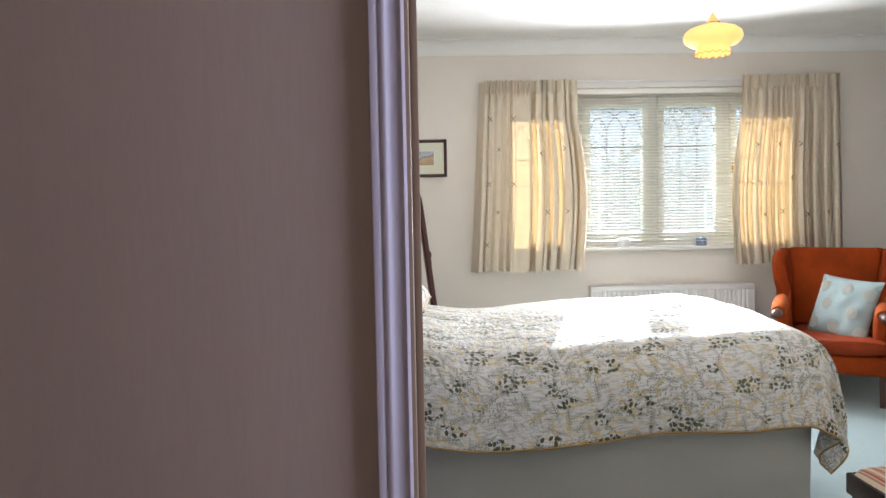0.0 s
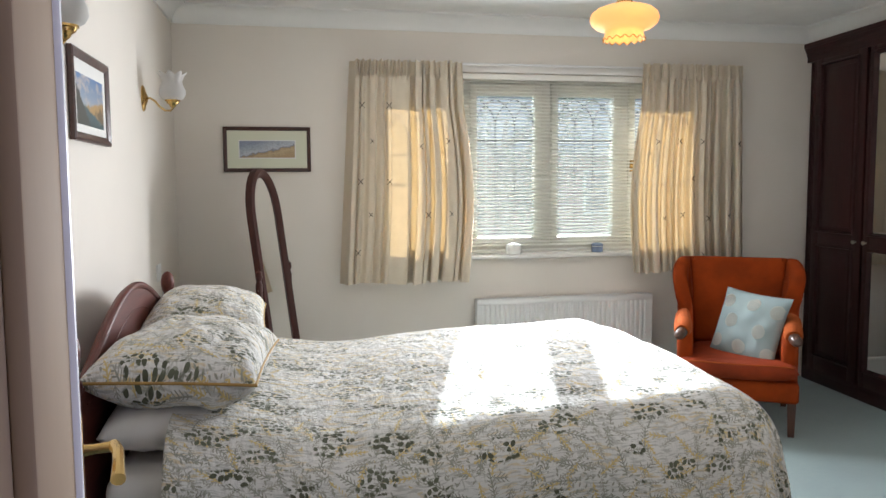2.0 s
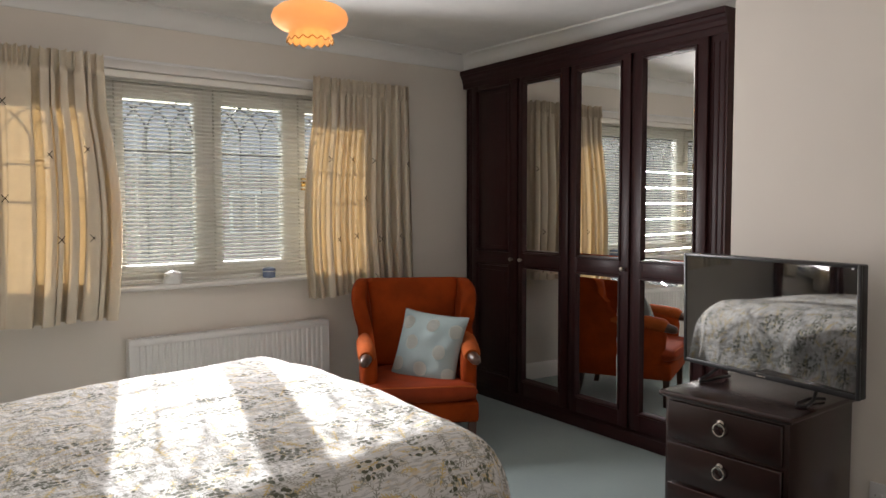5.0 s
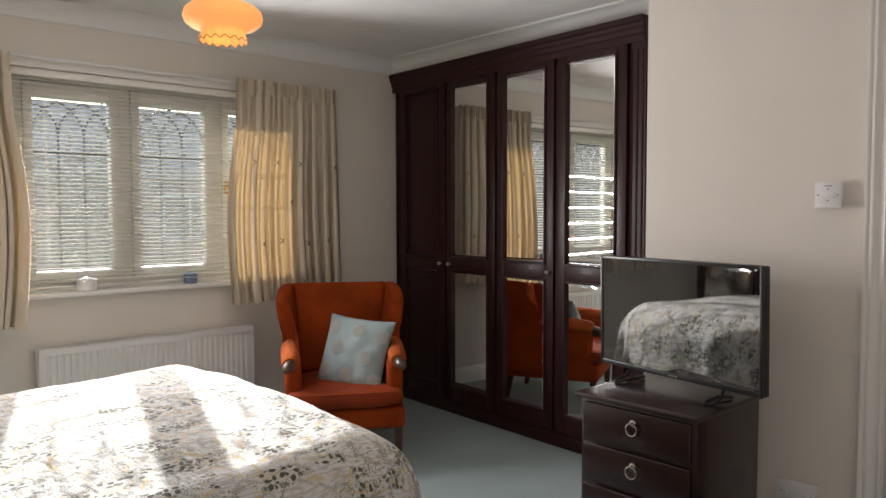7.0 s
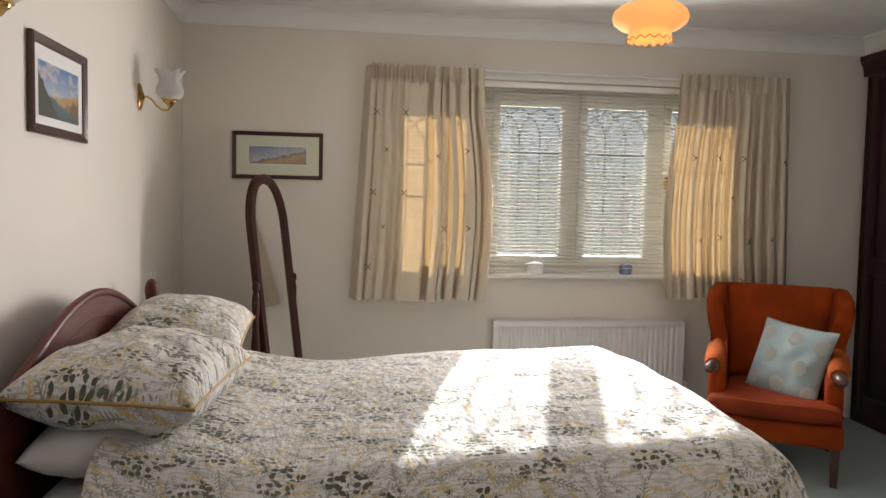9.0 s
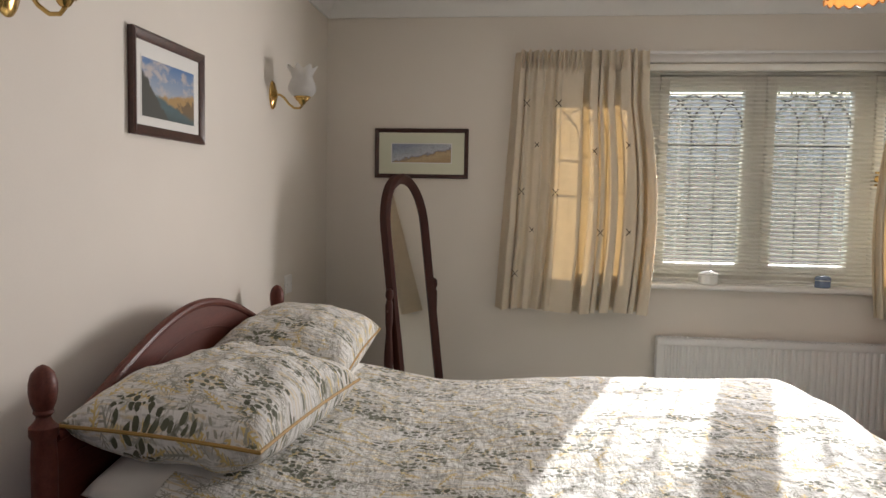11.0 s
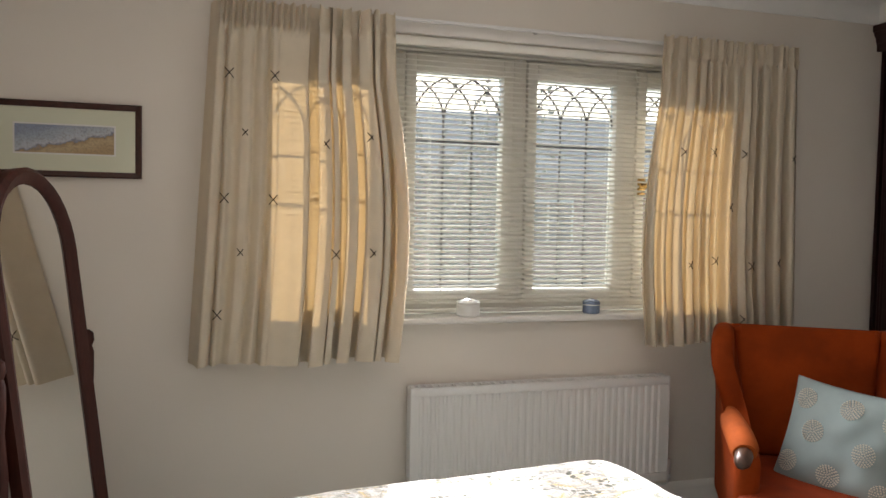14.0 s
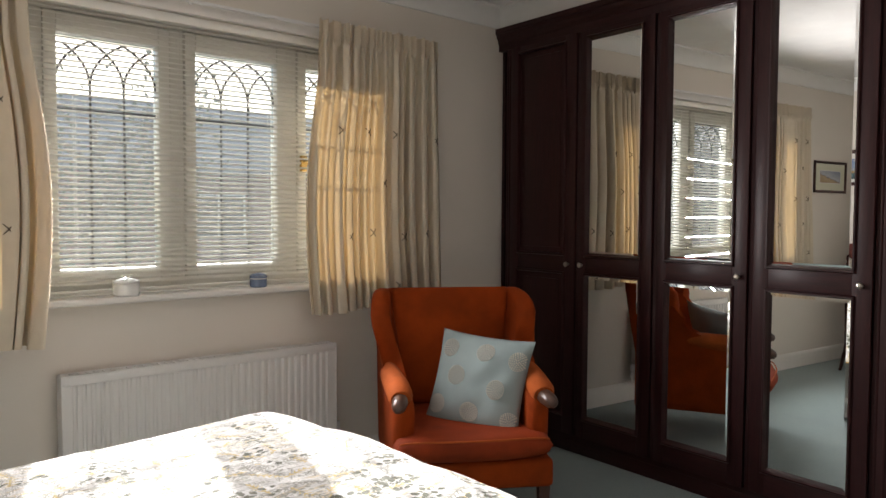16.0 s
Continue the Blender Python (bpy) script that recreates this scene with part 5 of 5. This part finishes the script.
part("print", boxed((0.062, 0.395, -0.0086, -0.0076, 0.057, 0.227)), M_LAKE, pl)


def sconce(y):
    s = thing("wall_light", "brass swan-neck wall light with frilled frosted glass shade", "wall light", pose(X_W, y, 1.797), group="wall lights over the bed")
    bm = bmesh.new()
    lathe(bm, [(0.040, 0.0), (0.040, 0.003), (0.034, 0.010), (0.022, 0.014), (0.010, 0.022), (0.002, 0.024)], 24, (0, 0, 0), Matrix.Diagonal((1, 1, 1.55, 1)) @ Matrix.Rotation(radians(90), 4, "Y"))
    part("backplate", bm, M_BRASS, s)
    bm = bmesh.new()
    tube(bm, [(0.012, 0, 0.0), (0.035, 0, 0.002), (0.055, 0, -0.012), (0.075, 0, -0.038), (0.10, 0, -0.056), (0.124, 0, -0.056), (0.135, 0, -0.044), (0.135, 0, -0.030)], 0.0052, 10)
    part("arm", bm, M_BRASS, s)
    bm = bmesh.new()
    lathe(bm, [(0.008, -0.010), (0.014, -0.004), (0.018, 0.004), (0.028, 0.010), (0.030, 0.018), (0.036, 0.020), (0.036, 0.026), (0.010, 0.026)], 24, (0.135, 0, -0.032))
    part("gallery", bm, M_BRASS, s)
    bm = bmesh.new()

    def frill(a, r, h):
        k = max(0.0, (h - 0.10) / 0.05)
        return r + 0.010 * k * math.cos(8 * a), h + 0.008 * k * math.cos(8 * a)
    lathe(bm, [(0.032, 0.024), (0.050, 0.034), (0.060, 0.052), (0.060, 0.072), (0.050, 0.095), (0.044, 0.112), (0.050, 0.132), (0.062, 0.150), (0.060, 0.150), (0.047, 0.131), (0.041, 0.112), (0.047, 0.094), (0.057, 0.072), (0.057, 0.053), (0.047, 0.036), (0.030, 0.027)], 48, (0.135, 0, -0.032), wave=frill, caps=False)
    part("shade", bm, M_FROST, s, "frosted glass shade with a frilled rim", sharp=70)
    return s


sconce(4.765)
sconce(3.10)


def plate(name, label, m, rockers, wide=0.086, tall=0.086, category="switch"):
    """A moulded wall plate facing -y of its pose, centred."""
    p = thing(name, label, category, m)
    part("faceplate", boxed((-wide / 2, wide / 2, -0.010, 0.0, -tall / 2, tall / 2), bevel=0.003), M_SWITCH, p)
    for x, w, h in rockers:
        part("rocker", boxed((x - w / 2, x + w / 2, -0.0135, -0.009, -h / 2, h / 2), bevel=0.0015), M_SWITCH, p)
    for x in (-wide * 0.36, wide * 0.36):
        bm = bmesh.new()
        lathe(bm, [(0.0028, 0.0), (0.0028, 0.0006)], 8, (x, -0.010, 0), Matrix.Rotation(radians(90), 4, "X"))
        part("screw", bm, M_STEEL, p)
    return p


plate("light_switch", "white double light switch beside the bed", pose(X_W, 2.905, 0.93, 0, 0, 90), [(-0.010, 0.014, 0.026), (0.010, 0.014, 0.026)])
plate("wall_socket", "white switch plate on the wall beside the bed", pose(X_W, 4.976, 0.942, 0, 0, 90), [(0.0, 0.012, 0.024)])
iso = plate("isolator_switch", "white surface mounted fan isolator switch", pose(X_E - 0.016, 2.372, 1.405, 0, 0, -90), [(0.0, 0.046, 0.018)])
part("back_box", boxed((-0.041, 0.041, 0.0, 0.016, -0.041, 0.041), bevel=0.003), M_SWITCH, iso)
part("printed_mark", boxed((-0.012, 0.012, -0.0106, -0.0098, 0.029, 0.032), (-0.004, 0.004, -0.0106, -0.0098, 0.018, 0.022), (-0.004, 0.004, -0.0106, -0.0098, -0.020, -0.017)), M_STEEL, iso)
plate("wall_socket", "white double wall socket beside the chest of drawers", pose(X_E, 2.46, 0.36, 0, 0, -90), [(-0.035, 0.012, 0.02), (0.035, 0.012, 0.02)], wide=0.146, category="socket")

# ceiling pendant
pd = thing("pendant_lamp", "amber frilled glass pendant lamp on a ceiling cord", "pendant lamp", pose(2.255, 4.061, 1.998))
bm = bmesh.new()


def skirt(a, r, h):
    k = max(0.0, 1 - h / 0.022)
    return r + 0.003 * k * math.cos(16 * a), h + 0.006 * k * math.cos(16 * a)


lathe(bm, [(0.088, 0.0), (0.084, 0.012), (0.080, 0.030), (0.085, 0.038), (0.118, 0.048), (0.140, 0.066), (0.147, 0.088), (0.140, 0.110), (0.118, 0.128), (0.085, 0.140), (0.050, 0.146), (0.036, 0.152), (0.033, 0.158), (0.030, 0.150), (0.080, 0.137), (0.115, 0.124), (0.136, 0.108), (0.142, 0.088), (0.136, 0.068), (0.116, 0.052), (0.081, 0.040), (0.076, 0.028), (0.081, 0.010), (0.085, 0.0)], 64, wave=skirt, caps=False)
part("shade", bm, M_AMBER, pd, "amber glass shade with a frilled skirt", sharp=70)
bm = bmesh.new()
tube(bm, [(0.0895 * math.cos(2 * math.pi * k / 96), 0.0895 * math.sin(2 * math.pi * k / 96), 0.006 * math.cos(16 * 2 * math.pi * k / 96) - 0.001) for k in range(97)], 0.0022, 5)
part("rim", bm, M_AMBER_EDGE, pd)
bm = bmesh.new()
lathe(bm, [(0.034, 0.150), (0.036, 0.160), (0.026, 0.176), (0.016, 0.190), (0.010, 0.205), (0.004, 0.208)], 20)
part("lamp_holder", bm, M_BRASS, pd)
bm = bmesh.new()
tube(bm, [(0, 0, 0.205), (0, 0, 0.43)], 0.003, 8)
part("cord", bm, M_SWITCH, pd)
bm = bmesh.new()
lathe(bm, [(0.010, 0.405), (0.030, 0.412), (0.038, 0.425), (0.040, CEIL - 1.998)], 24)
part("ceiling_rose", bm, M_SWITCH, pd)

# china on the window board
pot = thing("trinket_pot", "small white china pot with a lid", "pot", pose(2.222, 5.645, SILL))
bm = bmesh.new()
lathe(bm, [(0.046, 0.0), (0.050, 0.004), (0.050, 0.046), (0.047, 0.050)], 28)
part("bowl", bm, M_CERAMIC, pot)
bm = bmesh.new()
lathe(bm, [(0.051, 0.050), (0.051, 0.058), (0.036, 0.066), (0.015, 0.071), (0.002, 0.073)], 28)
part("lid", bm, M_CERAMIC, pot)
pot2 = thing("trinket_pot", "small blue and white china pot with a lid", "pot", pose(2.80, 5.645, SILL))
bm = bmesh.new()
lathe(bm, [(0.034, 0.0), (0.038, 0.004), (0.038, 0.040)], 24)
part("bowl", bm, M_BLUECHINA, pot2, "blue patterned bowl")
bm = bmesh.new()
lathe(bm, [(0.039, 0.040), (0.039, 0.052), (0.028, 0.060), (0.010, 0.063), (0.002, 0.064)], 24)
part("lid", bm, M_BLUECHINA, pot2)
bm = bmesh.new()
lathe(bm, [(0.0386, 0.037), (0.0392, 0.040), (0.0386, 0.043)], 24, caps=False)
part("white_band", bm, M_CERAMIC, pot2)

# ---------------------------------------------------------------- chest of drawers and television
cd = thing("chest_of_drawers", "dark polished wooden chest of drawers with ring pulls", "chest of drawers", pose(3.11, 2.575, 0))
CW, CD_, CH = 0.48, 0.46, 0.70                 # along y, along x, height
part("body", boxed((0.022, CD_, 0.012, CW - 0.012, 0.05, CH - 0.024), bevel=0.004), M_CHEST, cd)
part("plinth", boxed((0.030, CD_ - 0.01, 0.02, CW - 0.02, 0.0, 0.05)), M_CHEST, cd)
bm = boxed((-0.004, CD_ + 0.006, -0.004, CW + 0.004, CH - 0.022, CH), bevel=0.009, seg=3)
part("top", bm, M_CHEST, cd, sharp=50)
dz = (CH - 0.024 - 0.080) / 4
for k in range(4):
    z0 = 0.080 + k * dz
    bm = boxed((0.006, 0.022, 0.030, CW - 0.030, z0 + 0.006, z0 + dz - 0.008), bevel=0.005, seg=3)
    drawer = part("drawer", bm, M_CHEST, cd, sharp=50)
    bm = bmesh.new()
    lathe(bm, [(0.013, 0.0), (0.013, 0.003), (0.006, 0.006), (0.005, 0.012)], 16, (0.006, CW / 2, z0 + dz / 2 + 0.026), Matrix.Rotation(radians(-90), 4, "Y"))
    ring = [(0.0, 0.021 * math.sin(2 * math.pi * j / 28), 0.021 * math.cos(2 * math.pi * j / 28)) for j in range(29)]
    tube(bm, [(-0.006 + 0.0, CW / 2 + b, z0 + dz / 2 + 0.006 + c) for a, b, c in ring], 0.0032, 8)
    part("ring_pull", bm, M_RING, drawer, "aged metal ring pull")

tv = thing("television", "black flat-screen television on a stand, switched off", "television", pose(3.375, 2.81, CH + 0.001, 1.2, 0, -99))
TW, THT = 0.715, 0.43
bm = boxed((-TW / 2, TW / 2, -0.004, 0.030, 0.045, 0.045 + THT), bevel=0.006, seg=3)
block(bm, -0.22, 0.22, 0.030, 0.055, 0.09, 0.34, bevel=0.01)
part("casing", bm, M_BLACK, tv, sharp=50)
bm = boxed((-TW / 2, -TW / 2 + 0.012, -0.012, -0.002, 0.045, 0.045 + THT), (TW / 2 - 0.012, TW / 2, -0.012, -0.002, 0.045, 0.045 + THT), (-TW / 2 + 0.012, TW / 2 - 0.012, -0.012, -0.002, 0.045, 0.063), (-TW / 2 + 0.012, TW / 2 - 0.012, -0.012, -0.002, 0.033 + THT, 0.045 + THT), bevel=0.002)
part("bezel", bm, M_BLACK, tv, sharp=50)
part("screen", boxed((-TW / 2 + 0.012, TW / 2 - 0.012, -0.0085, -0.004, 0.063, 0.033 + THT)), M_SCREEN, tv, "glossy dark screen")
part("logo_bar", boxed((-0.018, 0.018, -0.0128, -0.0118, 0.051, 0.056)), M_RING, tv)
part("indicator", boxed((TW / 2 - 0.03, TW / 2 - 0.022, -0.0128, -0.0118, 0.028 + THT, 0.034 + THT)), M_SWITCH, tv)
for s in (-1, 1):
    bm = bmesh.new()
    tube(bm, [(s * 0.20, 0.012, 0.05), (s * 0.215, -0.03, 0.018), (s * 0.22, -0.075, 0.006), (s * 0.20, -0.095, 0.006), (s * 0.185, -0.07, 0.008), (s * 0.18, 0.0, 0.012), (s * 0.195, 0.06, 0.006)], 0.006, 8)
    part("stand_foot", bm, M_BLACK, tv)

# ---------------------------------------------------------------- footstool
fs = thing("footstool", "dark wood footstool with red and beige striped seat", "footstool", pose(2.13, 2.27, -0.0, 0, 0, 0))
SW, SD = 0.46, 0.36
part("seat_frame", boxed((0, SW, 0, SD, 0.25, 0.32), bevel=0.006), M_CHEST, fs)
bm = bmesh.new()
skin(bm, lambda u, v: Vector((0.012 + u * (SW - 0.024), 0.012 + v * (SD - 0.024), 0.32 + 0.04 * max((1 - abs(2 * u - 1) ** 4) * (1 - abs(2 * v - 1) ** 4), 0) ** 0.4)), 24, 20)
part("striped_seat", bm, M_STRIPE, fs, "red and beige striped upholstery", sharp=80)
for x in (0.03, SW - 0.03):
    for y in (0.03, SD - 0.03):
        bm = bmesh.new()
        lathe(bm, [(0.012, 0.0), (0.016, 0.02), (0.014, 0.08), (0.021, 0.15), (0.016, 0.19), (0.022, 0.25)], 12, (x, y, 0))
        part("leg", bm, M_CHEST, fs)

# ---------------------------------------------------------------- outside
bm = bmesh.new()
block(bm, -400, 400, -400, 400, -0.45, -0.30)
tagged(new("ground", meshed("ground", bm, M_GRASS)), "green lawn reaching away from the house", "lawn", kind="structure")


def house(name, m, w, d, eaves, ridge, wall_mat, label):
    """A gabled house, ridge along local x."""
    h = thing(name, label, "house", m)
    bm = bmesh.new()
    prism(bm, [(0, 0), (d, 0), (d, eaves), (d / 2, ridge), (0, eaves)], "x", 0, w)
    part("wall", bm, wall_mat, h)
    bm = bmesh.new()
    o = 0.35
    sl = (ridge - eaves) / (d / 2)
    for s in (0, 1):
        pts = [(-o, eaves - o * sl + 0.02), (d / 2, ridge + 0.02), (d / 2, ridge + 0.16), (-o, eaves - o * sl + 0.16)]
        prism(bm, [(y if s == 0 else d - y, z) for y, z in pts], "x", -o, w + o)
    part("roof", bm, M_ROOF, h)
    for k in range(3):
        x = w * (0.18 + 0.32 * k)
        win_ = part("window", boxed((x - 0.75, x + 0.75, -0.05, 0.02, 0.9, 2.1)), M_UPVC, h)
        part("pane", boxed((x - 0.68, x - 0.03, -0.07, -0.04, 0.97, 2.03), (x + 0.03, x + 0.68, -0.07, -0.04, 0.97, 2.03)), M_DARKPANE, win_)
    return h


house("neighbour_house", pose(1.5, 21, -0.3), 16, 8, 2.7, 4.7, M_BRICK, "red brick house with grey tiled roof across the garden")
house("neighbour_house", pose(-15, 13, -0.3, 0, 0, 75), 9, 7, 2.7, 4.9, M_RENDER, "cream rendered gabled house beside the garden")


def tree(m, height, seed, label):
    t = thing("tree", label, "tree", m)
    rnd = random.Random(seed)
    bm = bmesh.new()
    tube(bm, [(0, 0, 0), (0.05, 0.02, height * 0.2), (-0.03, 0.05, height * 0.45), (0.04, 0.0, height * 0.75)], [0.16, 0.13, 0.09, 0.03], 9)
    tips = []
    for k in range(16):
        a, z = rnd.uniform(0, 6.28), height * rnd.uniform(0.28, 0.7)
        r = height * rnd.uniform(0.18, 0.36)
        tip = Vector((r * math.cos(a), r * math.sin(a), z + r * rnd.uniform(0.3, 0.9)))
        tube(bm, [(0, 0, z), tip * 0.5 + Vector((0, 0, z * 0.5)), tip], [0.05, 0.03, 0.012], 6)
        tips.append(tip)
    part("trunk", bm, M_BARK, t)
    bm = bmesh.new()
    for k in range(2600):
        c = rnd.choice(tips) * rnd.uniform(0.6, 1.12) + Vector([rnd.gauss(0, 0.28) for _ in range(3)])
        c.z = max(c.z, height * 0.25)
        d = Vector([rnd.gauss(0, 1) for _ in range(3)]).normalized() * 0.055
        e = Vector([rnd.gauss(0, 1) for _ in range(3)]).normalized() * 0.035
        bm.faces.new([bm.verts.new(c + q) for q in (-d, e, d, -e)])
    part("crown", bm, M_LEAF, t)
    return t


tree(pose(4.2, 13.0, -0.3), 3.7, 4, "small leafy garden tree near the lawn")
